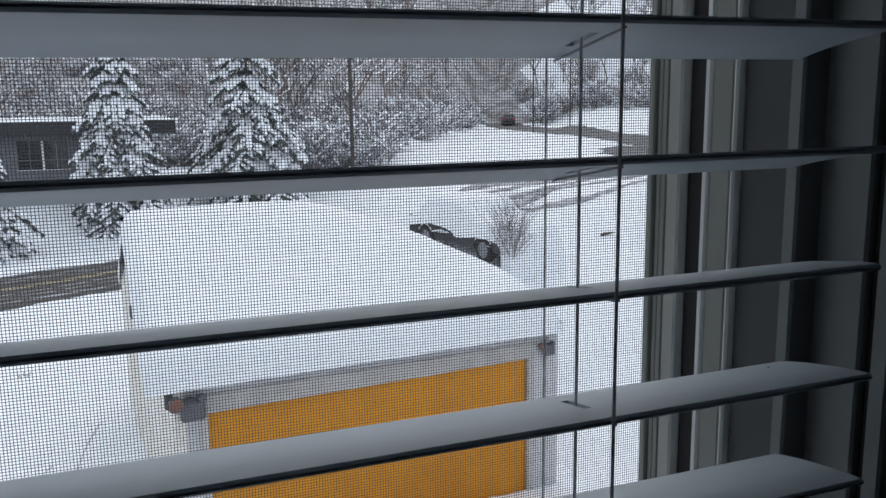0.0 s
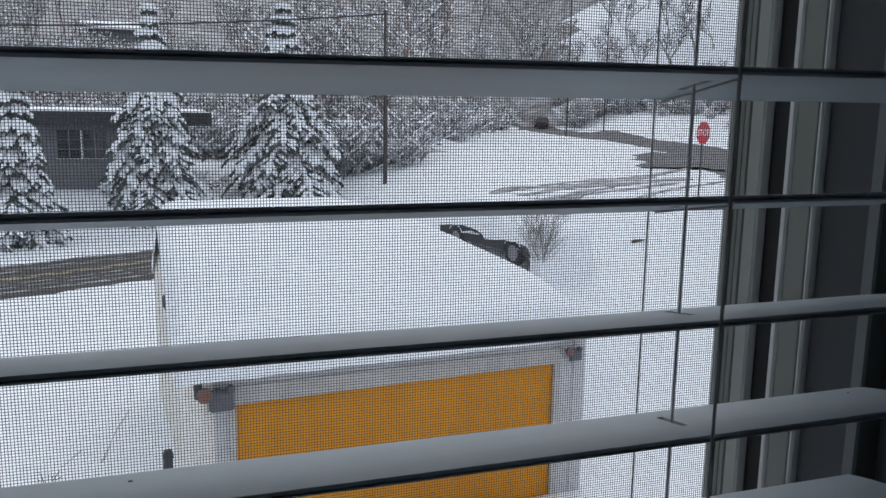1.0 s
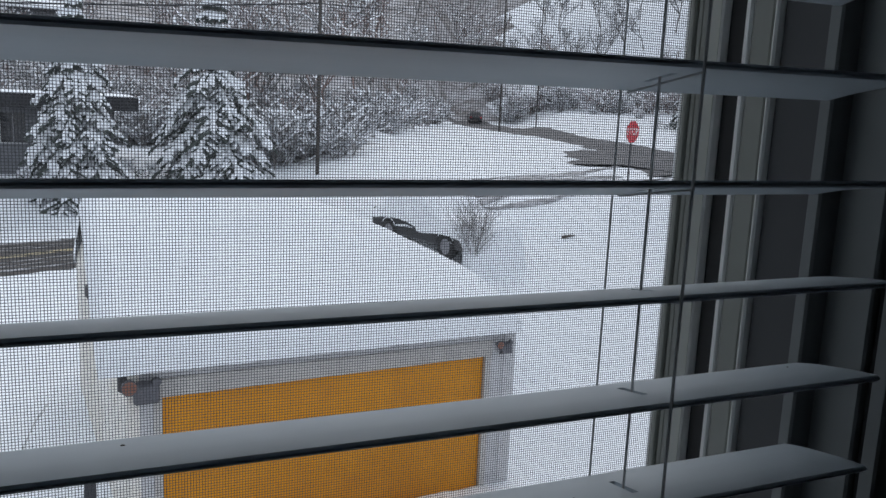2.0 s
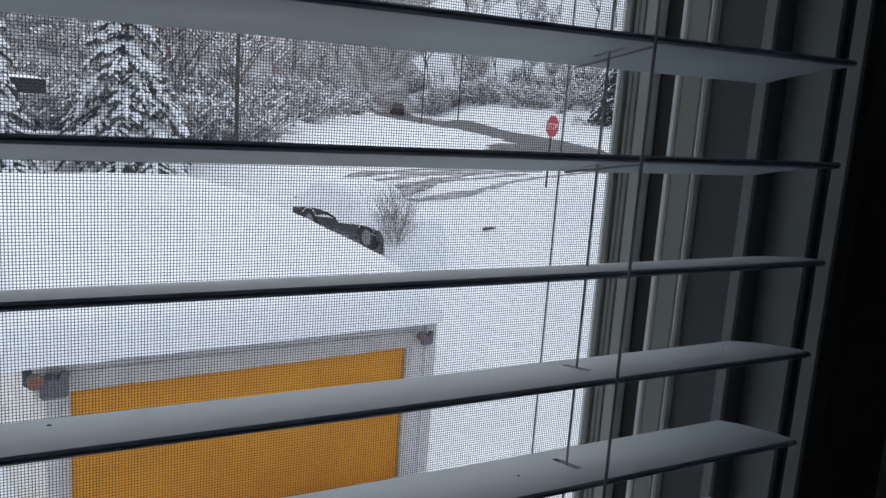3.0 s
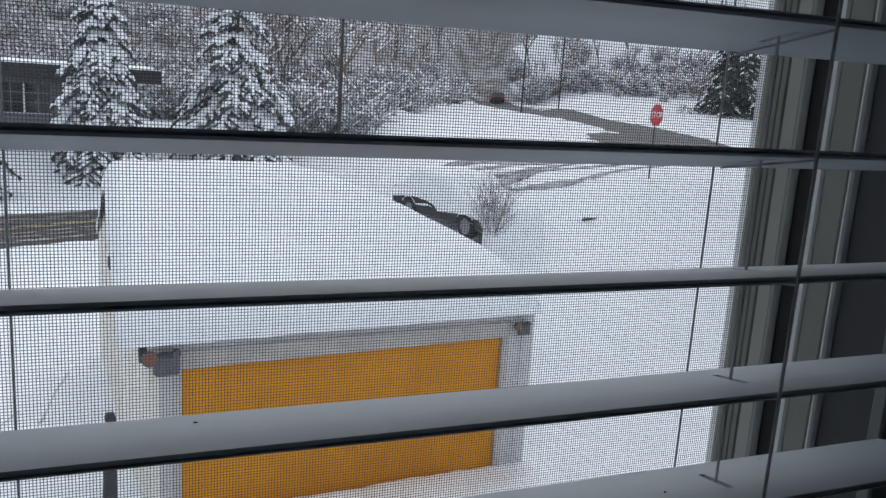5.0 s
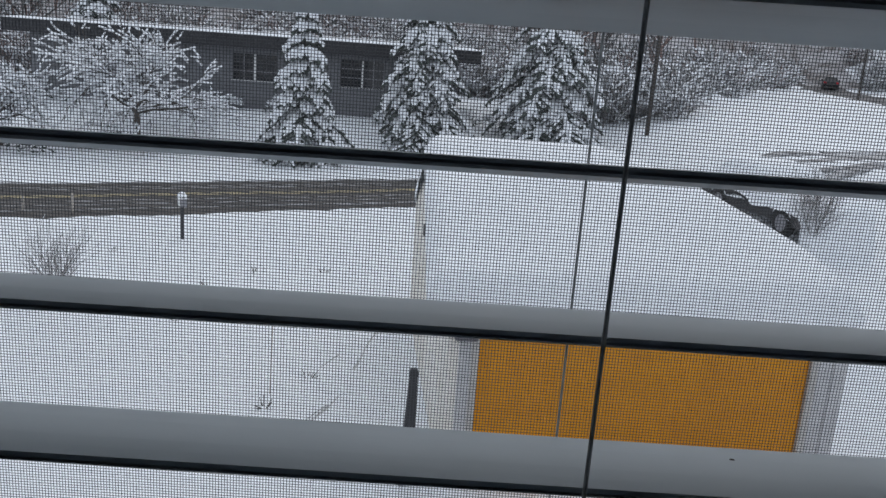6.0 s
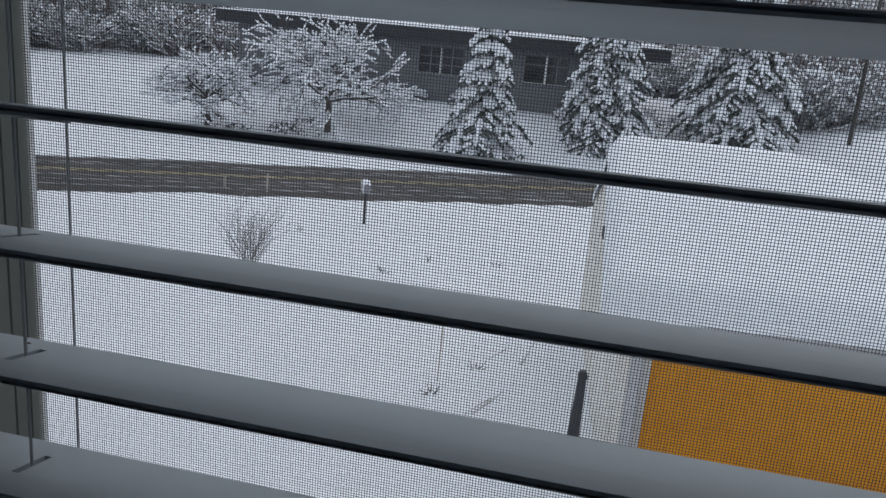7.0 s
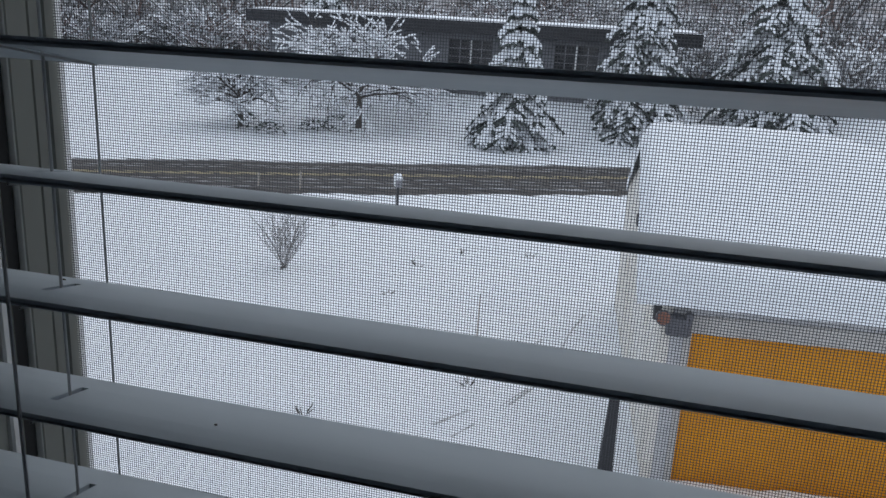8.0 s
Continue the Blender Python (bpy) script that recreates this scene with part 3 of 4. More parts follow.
part("snow_drift", Geo().dome(-0.6, 5.6, -1.6, 0.06, lambda x, y: 0.0, 0.2, 24, 10, 3, 0.9, 2), SNOW_CAP, garage, "low drift against the door", smooth=True)
for u, lz, size in ((-0.27, 2.41, 0.85), (5.0, 2.36, 0.55)):
    lamp = thing("wall_lamp", "grey flood lamp with a rusty amber lens on the garage wall", "lamp", "garage wall lamps", GAR @ pose(u, -0.03, lz) @ Matrix.Scale(size, 4))
    part("mount", Geo().lathe([(0, 0), (0.1, 0), (0.1, -0.03), (0.06, -0.06), (0, -0.06)], "y", 16, (0.05, 0, -0.1)), LAMP_GREY, lamp)
    part("housing", Geo().prism([(-0.06, 0.02), (-0.2, -0.06), (-0.22, -0.3), (-0.06, -0.34)], "x", -0.1, 0.26), LAMP_GREY, lamp, "grey housing", 0.03)
    part("lamp_head", Geo().lathe([(0, 0), (0.06, 0), (0.11, -0.1), (0.115, -0.17), (0, -0.17)], "y", 18, (-0.16, -0.06, -0.03)), LAMP_GREY, lamp)
    part("lens", Geo().lathe([(0.1, -0.171), (0.065, -0.19), (0, -0.195)], "y", 18, (-0.16, -0.06, -0.03)), AMBER, lamp, "rusty amber lens")
    part("sensor", Geo().lathe([(0, 0), (0.05, 0), (0.07, -0.06), (0.06, -0.12), (0, -0.13)], "y", 14, (0.22, -0.06, 0.0)), LAMP_GREY, lamp)

# ---- house across the street ----
HY, HZ = 46.0, 1.2
house = thing("house", "long low grey house with dark fascia and flat snowy roof", "house", m=pose(0, HY, 0))
WINDOWS = ((-12.06, -9.57, 3.05, 4.45), (-6.05, -3.71, 3.07, 4.52))
g, cut = Geo(), sorted(WINDOWS)
x = -23.2
for a, b, lo, hi in cut:
    g.box(x, a, 0, 0.2, HZ - 0.5, 4.8)
    g.box(a, b, 0, 0.2, HZ - 0.5, lo)
    g.box(a, b, 0, 0.2, hi, 4.8)
    x = b
g.box(x, 0.4, 0, 0.2, HZ - 0.5, 4.8)
g.box(-23.2, -23.0, 0.2, 8, HZ - 0.5, 4.8)
g.box(0.2, 0.4, 0.2, 8, HZ - 0.5, 4.8)
g.box(-23.0, 0.2, 7.8, 8, HZ - 0.5, 4.8)
part("wall", g, HOUSE_WALL, house)
for k in range(14):
    z = 1.1 + 0.265 * k
    for a, b in ((-23.2, -12.11), (-9.52, -6.1), (-3.66, 0.4)):
        part("siding_board", Geo().prism([(0, z), (-0.03, z), (-0.006, z + 0.26), (0, z + 0.26)], "x", a, b), HOUSE_WALL, house)
part("roof", Geo().box(-24.3, 1.6, -0.9, 8.8, 4.8, 5.5), FASCIA, house, "deep dark fascia and flat roof", 0.03)
part("roof_snow", Geo().dome(-24.35, 1.65, -0.95, 8.85, lambda x, y: 5.5, 0.14, 60, 14, 1, 0.4, 12), SNOW_CAP, house, "snow along the roof edge", smooth=True)
for a, b, lo, hi in WINDOWS:
    w = part("window", Geo().box(a, b, 0.1, 0.14, lo, hi), DARK_GLASS, house, "dark paned window")
    mid = (a + b) / 2
    part("mullion", Geo().box(mid - 0.05, mid + 0.05, -0.03, 0.12, lo, hi), WHITE, w, "white centre post")
    for k in (-0.62, 0.62):
        part("glazing_bar", Geo().box(mid + k - 0.016, mid + k + 0.016, 0.06, 0.12, lo, hi), GREY_METAL, w)
    for k in (1, 2):
        zz = lo + (hi - lo) * k / 3
        part("glazing_bar", Geo().box(a, b, 0.062, 0.118, zz - 0.015, zz + 0.015), GREY_METAL, w)
    part("sill", Geo().box(a - 0.06, b + 0.06, -0.08, 0.1, lo - 0.06, lo), WHITE, w, "snowy sill")

# a second roof up the hill behind
hut = thing("cabin", "small cabin up the wooded hill with a snow-white roof", "house", m=pose(-6.9, 112, 9.4))
part("wall", Geo().box(-4, 4.2, 0, 5, -1, 5.6), HOUSE_WALL, hut)
part("roof", Geo().prism([(-0.6, 5.5), (2.5, 6.5), (5.6, 5.5), (5.6, 5.3), (-0.6, 5.3)], "x", -4.5, 4.7), FASCIA, hut)
part("roof_snow", Geo().prism([(-0.65, 5.52), (2.5, 6.53), (5.65, 5.52), (5.6, 5.8), (2.5, 6.85), (-0.6, 5.8)], "x", -4.55, 4.75), SNOW_CAP, hut, "snow on the cabin roof", 0.1)

# ---- stop sign ----
SX, SYY = 15.95, 22.55
sign = thing("stop_sign", "red octagonal stop sign on a thin steel post", "sign", m=pose(SX, SYY, ground_z(SX, SYY), 0, 0, -math.degrees(math.atan2(SX, SYY)) + 55))
top = EYE - 0.626 - ground_z(SX, SYY)
oct8 = [(0.385 * math.cos(math.pi / 8 + i * math.pi / 4), 0.385 * math.sin(math.pi / 8 + i * math.pi / 4)) for i in range(8)]
part("post", Geo().box(-0.028, 0.028, 0.0, 0.04, -0.3, top + 0.3), BLACK_METAL, sign, "", 0.006)
part("rim", Geo().prism([(x, z + top) for x, z in oct8], "y", -0.012, -0.002), WHITE, sign, "white sign border")
part("sign_face", Geo().prism([(x * 0.96, z * 0.96 + top) for x, z in oct8], "y", -0.017, -0.0121), RED, sign, "red sign face")
txt = bpy.data.curves.new("lettering", "FONT")
txt.body, txt.size, txt.align_x, txt.align_y, txt.extrude = "STOP", 0.285, "CENTER", "CENTER", 0.001
txt.materials.append(WHITE)
word = new("lettering", txt)
word.parent = sign
word.matrix_basis = pose(0, -0.019, top, 90, 0, 0)
word.scale = (0.88, 1, 1)

# ---- mailbox ----
MX, MY = -7.27, 22.2
mail = thing("mailbox", "pale mailbox on a dark post with a cap of snow", "mailbox", m=pose(MX, MY, ground_z(MX, MY), 0, 0, 27) @ Matrix.Diagonal((0.74, 0.74, 1, 1)))
part("post", Geo().box(-0.05, 0.05, -0.05, 0.05, -0.3, 0.95), BLACK_METAL, mail, "dark post", 0.01)
arch = [(-0.13, 0.95), (0.13, 0.95), (0.13, 1.13)] + [(0.13 * math.cos(a * math.pi / 8), 1.13 + 0.1 * math.sin(a * math.pi / 8)) for a in range(1, 8)] + [(-0.13, 1.13)]
part("box", Geo().prism(arch, "y", -0.26, 0.26), WHITE, mail, "pale rounded mailbox", 0.01)
part("door", Geo().prism([(x * 0.92, 0.01 + z * 0.99) for x, z in arch], "y", -0.275, -0.261), GREY_METAL, mail)
part("flag", Geo().box(0.131, 0.14, -0.05, 0.0, 1.0, 1.2), RED, mail, "small red flag")
part("snow_cap", Geo().dome(-0.16, 0.16, -0.28, 0.28, lambda x, y: 1.19, 0.14, 10, 12, 4, 0.2, 3), SNOW_CAP, mail, "cap of snow", smooth=True)

# ---- parked car under snow ----
def build_car(m, label, snowy=True):
    car = thing("car", label, "car", m=m)
    def arc(cx, r, a0, a1, n=7):
        return [(cx + r * math.cos(math.radians(a0 + (a1 - a0) * i / n)), 0.3 + r * math.sin(math.radians(a0 + (a1 - a0) * i / n))) for i in range(n + 1)]
    side = [(-2.15, 0.3), (-2.2, 0.6), (-2.15, 0.9), (-1.2, 0.96), (0.75, 0.95), (1.75, 0.86), (2.1, 0.7), (2.15, 0.32)] + arc(1.35, 0.38, 0, 180) + arc(-1.3, 0.38, 0, 180)
    part("body", Geo().prism(side, "y", -0.86, 0.86), CAR_PAINT, car, "dark car body", 0.035)
    cab = Geo()
    lo = [(-1.75, 0.93), (1.0, 0.93)]
    hi = [(-1.15, 1.42), (0.2, 1.44)]
    cab.add([(lo[0][0], -0.82, 0.93), (lo[1][0], -0.82, 0.93), (lo[1][0], 0.82, 0.93), (lo[0][0], 0.82, 0.93), (hi[0][0], -0.64, 1.42), (hi[1][0], -0.64, 1.44), (hi[1][0], 0.64, 1.44), (hi[0][0], 0.64, 1.42)],
            [(0, 1, 5, 4), (1, 2, 6, 5), (2, 3, 7, 6), (3, 0, 4, 7), (4, 5, 6, 7), (3, 2, 1, 0)])
    part("cabin", cab, CAR_PAINT, car, "", 0.03)
    for s in (-1, 1):
        for a, b, c, d in ((-1.45, -0.45, -0.5, -1.05), (-0.38, 0.75, 0.13, -0.4)):
            q = Geo()
            def wp(x, z, o):
                return (x, s * (0.82 - 0.18 * (z - 0.93) / 0.49 + o), z)
            q.add([wp(a, 0.99, 0.006), wp(b, 0.99, 0.006), wp(c, 1.37, 0.006), wp(d, 1.37, 0.006), wp(a, 0.99, -0.02), wp(b, 0.99, -0.02), wp(c, 1.37, -0.02), wp(d, 1.37, -0.02)],
                  [(0, 1, 2, 3), (4, 7, 6, 5), (0, 4, 5, 1), (1, 5, 6, 2), (2, 6, 7, 3), (3, 7, 4, 0)])
            part("side_window", q, DARK_GLASS, car, "dark side window")
        if not snowy:
            part("mirror", Geo().box(0.55, 0.72, min(s * 0.84, s * 1.02), max(s * 0.84, s * 1.02), 0.95, 1.1), CAR_PAINT, car, "", 0.02)
        part("headlight", Geo().box(2.03, 2.14, min(s * 0.45, s * 0.8), max(s * 0.45, s * 0.8), 0.6, 0.74), GREY_METAL, car, "", 0.02)
        part("tail_light", Geo().box(-2.22, -2.12, min(s * 0.5, s * 0.82), max(s * 0.5, s * 0.82), 0.66, 0.86), RED, car, "", 0.02)
        for wx in (1.35, -1.3):
            wh = part("wheel", Geo().lathe([(0.2, -0.1), (0.31, -0.1), (0.33, -0.06), (0.33, 0.06), (0.31, 0.1), (0.2, 0.1)], "y", 24, (wx, s * 0.76, 0.33)), RUBBER, car, "black tyre", smooth=True)
            part("rim", Geo().lathe([(0, s * 0.07), (0.07, s * 0.09), (0.17, s * 0.07), (0.21, s * 0.1), (0.2, 0)], "y", 20, (wx, s * 0.76, 0.33)), GREY_METAL, wh, "grey wheel rim")
            if snowy:
                sn = Geo()
                for i in range(10):
                    a0, a1 = math.radians(35 + 11 * i), math.radians(35 + 11 * (i + 1))
                    sn.tube((wx + 0.4 * math.cos(a0), s * 0.87, 0.3 + 0.4 * math.sin(a0)), (wx + 0.4 * math.cos(a1), s * 0.87, 0.3 + 0.4 * math.sin(a1)), 0.013, n=6)
                part("arch_snow", sn, SNOW_CAP, car, "rim of snow on the wheel arch")
    if snowy:
        def cover(x):
            return 0.9 + 0.5 * ease(-1.9, -1.1, x) * (1 - ease(0.2, 1.1, x)) - 0.2 * ease(1.7, 2.3, x)
        def hem(x):
            ragged = 0.02 * noise.noise((x * 9, 3.0, 1.0))
            return ragged + float(np.interp(x, (-2.4, -1.96, -1.44, -0.82, -0.27, 0.12, 0.26, 0.55, 1.05, 1.5, 2.1, 2.25), (0.56, 0.62, 0.7, 0.76, 0.73, 0.66, 0.53, 0.56, 0.62, 0.64, 0.6, 0.4)))
        blanket = Geo().dome(-2.36, 2.3, -0.97, 0.97, lambda x, y: 0.0, 1.0, 60, 20, 1, 0.06, 7)
        blanket.v = [(x, y, hem(x) if z <= 0 else hem(x) + z * (cover(x) - hem(x) + 0.15)) for x, y, z in blanket.v]
        part("snow_blanket", blanket, SNOW_CAP, car, "snow heaped over bonnet, cabin and boot", smooth=True)
        for s in (-1, 1):
            part("sill_snow", Geo().tube((-0.95, s * 0.9, 0.54), (-0.5, s * 0.9, 0.6), 0.01, 0.045, 6).tube((-0.5, s * 0.9, 0.6), (-0.1, s * 0.9, 0.6), 0.045, 0.015, 6), SNOW_CAP, car, "snow caught under the door", smooth=True)
        part("front_snow", Geo().prism([(2.1, -0.4), (2.6, -0.4), (2.35, 0.5), (2.24, 0.85), (2.05, 0.95)], "y", -0.9, 0.9), SNOW_CAP, car, "snow plastered over the front", 0.06)
    return car


CX, CY = 8.255, 19.955
build_car(Matrix.Translation((CX, CY, 2.07)) @ Matrix.Rotation(math.atan2(-0.972, 0.235), 4, "Z"), "dark parked car blanketed in snow behind the garage")
BX, BYY = 46.6, 102.0
build_car(Matrix.Translation((BX, BYY, ground_z(BX, BYY) + 0.1)) @ Matrix.Rotation(math.radians(68), 4, "Z"), "dark car on the side street", False)


# ---- trees and shrubs ----
def grow(r, p, way, length, radius, depth, segs, spread=0.7, keep=0.72, kids=3, lift=0.1):
    """Gathers (from, to, radius, radius) of a branching limb, recursively."""
    steps = 3 if depth > 1 else 2
    for s in range(steps):
        q = p + way * (length / steps)
        segs.append((p.copy(), q.copy(), radius * (1 - 0.25 * s / steps), radius * (1 - 0.25 * (s + 1) / steps)))
        p = q
        way = (way + Vector((r.uniform(-1, 1), r.uniform(-1, 1), r.uniform(-0.6, 0.6) + lift)) * 0.22).normalized()
        if depth > 0 and (s > 0 or depth < 3):
            for _ in range(kids if s == steps - 1 else 1 + (depth > 1)):
                side = (way + Vector((r.uniform(-1, 1), r.uniform(-1, 1), r.uniform(-0.5, 0.8) + lift)) * spread * 1.4).normalized()
                grow(r, p, side, length * keep * r.uniform(0.7, 1.1), radius * 0.55, depth - 1, segs, spread, keep, kids, lift)


def thinned(segs, seed, share, under=0.02):
    """Leaves out a share of the finest twigs."""
    q = random.Random(seed)
    return [s for s in segs if s[2] > under or q.random() < share]


def limbs_geo(segs, sides=4, least=0.0):
    geo = Geo()
    for p, q, a, b in segs:
        geo.tube(p, q, max(a, least), max(b, least), sides)
    return geo


def snow_geo(segs, thick, least=0.25, r=None):
    """Snow lying along the limbs that are level enough to hold it."""
    geo = Geo()
    for p, q, a, b in segs:
        d = q - p
        if d.length and abs(d.z) / d.length < 0.8 and (r is None or r.random() > least):
            up = Vector((0, 0, a + thick * 0.6))
            geo.tube(p + up, q + up, thick, thick * 0.8, 4)
    return geo


def ribbon_geo(segs, width, least, r):
    """Far-off snow on twigs: a low ridge of two faces along each."""
    geo = Geo()
    for p, q, a, b in segs:
        d = q - p
        if d.length and abs(d.z) / d.length < 0.8 and r.random() > least:
            s = Vector((-d.y, d.x, 0)).normalized() * width / 2
            up = Vector((0, 0, a + 0.015))
            top = up + Vector((0, 0, width * 0.6))
            geo.add([p + up - s, p + top, p + up + s, q + up - s, q + top, q + up + s], [(0, 1, 4, 3), (1, 2, 5, 4)])
    return geo


def apple_tree(x, y, height, reach, seed, label):
    r = random.Random(seed)
    t = thing("bare_tree", label, "tree", "snowy garden trees", pose(x, y, ground_z(x, y)))
    trunk = height * 0.3
    part("trunk", Geo().tube((0, 0, -0.2), (0.05, 0, trunk * 0.6), 0.17, 0.13, 9).tube((0.05, 0, trunk * 0.6), (0.0, 0.05, trunk), 0.13, 0.11, 9), BARK, t, "dark bare trunk", smooth=True)
    segs = []
    for i in range(17):
        a = 6.283 * i / 17 + r.uniform(-0.3, 0.3)
        way = Vector((math.cos(a), math.sin(a), r.uniform(0.1, 1.3))).normalized()
        grow(r, Vector((0, 0, trunk * r.uniform(0.9, 1.05))), way, reach * 0.5, 0.06, 3, segs, 0.8, 0.68, 2, -0.17)
    part("crown", limbs_geo(segs, 3, 0.013), BARK, t, "dense twiggy crown")
    tagged(part("crown_snow", snow_geo(segs, 0.055, 0.15, r), SNOW_CAP, t, "snow along the twigs"), kind="stuff")


def spruce(x, y, height, radius, seed, label, laden=1.0):
    r = random.Random(seed)
    t = thing("spruce", label, "tree", "snowy spruces", pose(x, y, ground_z(x, y)))
    part("trunk", Geo().tube((0, 0, -0.3), (0, 0, height * 0.97), 0.16, 0.02, 8), BARK, t)
    needles, snow = Geo(), Geo()
    levels = int(height * 1.75)
    for k in range(levels):
        f = (k + 0.4) / levels
        h = height * (0.05 + 0.94 * f)
        reach = radius * (1 - f) ** 0.85 + 0.12
        n = max(4, int(5 + 6 * (1 - f)))
        for i in range(n):
            if r.random() < 0.12:
                continue
            a = 6.283 * (i + r.uniform(-0.35, 0.35)) / n + k * 1.3
            ln = reach * r.uniform(0.5, 1.22)
            droop = r.uniform(0.35, 0.75) + 0.25 * (1 - f)
            c, s = math.cos(a), math.sin(a)
            spine = []
            for j in range(6):
                u = j / 5
                spine.append(Vector((c * ln * u, s * ln * u, h + ln * (0.12 * u - droop * u * u))))
            perp = Vector((-s, c, 0))
            for j in range(1, 6):
                u = j / 5
                needles.tube(spine[j - 1], spine[j], 0.05 * (1.3 - u), 0.04 * (1.3 - u), 4)
                for q in range(2):
                    p0 = spine[j - 1].lerp(spine[j], q * 0.5 + r.uniform(0, 0.4))
                    w = (0.18 + ln * 0.38) * (0.35 + 1.1 * u * (1.25 - u)) * r.uniform(0.55, 1.2)
                    for sd in (-1, 1):
                        tip = p0 + perp * sd * w * 0.85 + Vector((c, s, 0)) * w * 0.5 + Vector((0, 0, -0.4 * w - r.uniform(0.02, 0.14)))
                        mid = p0.lerp(tip, 0.55) + Vector((0, 0, 0.05))
                        needles.tube(p0, mid, 0.045, 0.085, 4)
                        needles.tube(mid, tip, 0.085, 0.012, 4)
                        hang = mid.lerp(tip, 0.5)
                        needles.add([mid, tip, hang + Vector((r.uniform(-0.05, 0.05), r.uniform(-0.05, 0.05), -0.2))], [(0, 1, 2)])
                        if r.random() < 0.8 * laden:
                            a0, a2 = p0.lerp(mid, 0.5) + Vector((0, 0, 0.07)), mid.lerp(tip, 0.7) + Vector((0, 0, 0.05))
                            am = a0.lerp(a2, 0.5) + Vector((0, 0, 0.05))
                            fat = r.uniform(0.08, 0.16)
                            snow.tube(a0, am, fat * 0.35, fat, 6)
                            snow.tube(am, a2, fat, fat * 0.3, 6)
            for j in range(1, 5):
                if r.random() < 0.88 * laden:
                    w0 = 0.27 * (1 - f * 0.5) * r.uniform(0.5, 1.15)
                    a0, a2 = spine[j] + Vector((0, 0, 0.06)), spine[j + 1] + Vector((0, 0, 0.06))
                    am = a0.lerp(a2, r.uniform(0.35, 0.65)) + Vector((0, 0, 0.04))
                    snow.tube(a0, am, w0 * 0.5, w0, 6)
                    snow.tube(am, a2, w0, w0 * 0.45, 6)
    tagged(part("crown", needles, NEEDLE, t, "dark drooping needles"), kind="stuff")
    tagged(part("crown_snow", snow, SNOW_CAP, t, "snow lying on the boughs"), kind="stuff")


spruce(-6.55, 37.4, 7.7, 2.2, 11, "narrow spruce with heavily snow-laden drooping boughs")
spruce(-1.25, 42.0, 10.0, 2.6, 12, "tall ragged spruce with patchy snow on its boughs")
spruce(5.1, 43.0, 10.2, 3.5, 13, "broad spruce with thick snow on its sweeping boughs")
spruce(60.6, 71.4, 10.5, 5.6, 14, "dark broad evergreen with little snow beside the side street", 0.16)
spruce(69.5, 73.0, 10.0, 5.8, 16, "dark broad evergreen with little snow beside the side street", 0.16)
spruce(-24.5, 58.0, 8.5, 2.4, 15, "dark spruce at the edge of the field")
apple_tree(-19.9, 36.2, 4.4, 2.9, 21, "small umbrella-shaped bare tree dusted with snow")
apple_tree(-14.6, 38.4, 5.6, 4.7, 22, "spreading bare tree thick with snow")


def twig_shrub(x, y, height, reach, seed, label, n=26):
    r = random.Random(seed)
    t = thing("shrub", label, "shrub", "", pose(x, y, ground_z(x, y)))
    segs = []
    for i in range(n):
        a = r.uniform(0, 6.283)
        way = Vector((math.cos(a) * reach / height * r.uniform(0.1, 1), math.sin(a) * reach / height * r.uniform(0.1, 1), 1)).normalized()
        grow(r, Vector((0, 0, -0.05)), way, height * 0.55 * r.uniform(0.7, 1.1), 0.006, 2, segs, 0.45, 0.55, 2, 0.15)
    part("stem", limbs_geo(segs, 3, 0.0024), GREY_TWIG, t, "thin bare stems")
    tagged(part("twig_snow", snow_geo(segs, 0.006, 0.75, r), SNOW_CAP, t, "flecks of snow"), kind="stuff")


twig_shrub(-8.2, 16.6, 1.85, 1.6, 31, "leafless vase-shaped shrub in the snowy yard", 24)
twig_shrub(8.08, 17.6, 2.2, 0.9, 32, "thin bare twigs beside the snowed-in car", 34)

# snow-capped bushes along the house, under the garden trees and past the side street
r = random.Random(5)
rows = [(bx, None, "low clipped bush buried in snow by the house wall", "bushes along the house", 0.35) for bx in (-22.5, -21, -16.5, -13.4, -12, -9.2, -8.2, -3.3, -2.2, -0.6, 0.8, 2.2)]
rows += [(bx, by, "low dark shrub at the foot of a garden tree", "shrubs under the trees", 0.75) for bx, by in ((-16.3, 36.9), (-15.4, 37.4), (-17.5, 34.4), (-19.2, 35.7))]
rows += [(bx, by, "low dark hedge bush in the snow past the side street", "hedge bushes", 0.85) for bx, by in ((54.7, 72.4), (56.2, 72.1), (57.8, 72.0), (59.4, 71.6), (58.1, 66.7), (58.5, 63.8))]
for i, (bx, by, label, group, bald) in enumerate(rows):
    by = 44.6 + r.uniform(-0.6, 0.5) if by is None else by
    h = r.uniform(0.6, 1.1)
    t = thing("bush", label, "bush", group, pose(bx, by, ground_z(bx, by)))
    g2, s2 = Geo(), Geo()
    for k in range(110):
        a, e, q = r.uniform(0, 6.283), r.uniform(0, 1.4), r.uniform(0.6, 1)
        p = Vector((math.cos(a) * math.cos(e) * 0.9 * q, math.sin(a) * math.cos(e) * 0.7 * q, math.sin(e) * h * q))
        d = Vector((r.uniform(-1, 1), r.uniform(-1, 1), r.uniform(-0.3, 1))) * 0.16
        g2.add([p, p + d, p + Vector((d.y, -d.x, 0.05))], [(0, 1, 2)])
        if p.z > h * bald:
            s2.tube(p + Vector((0, 0, 0.03)), p + d * 0.9 + Vector((0, 0, 0.03)), 0.06, 0.04, 5)
    part("foliage", g2, NEEDLE, t)
    tagged(part("snow_cap", s2, SNOW_CAP, t, "lumps of snow"), kind="stuff")

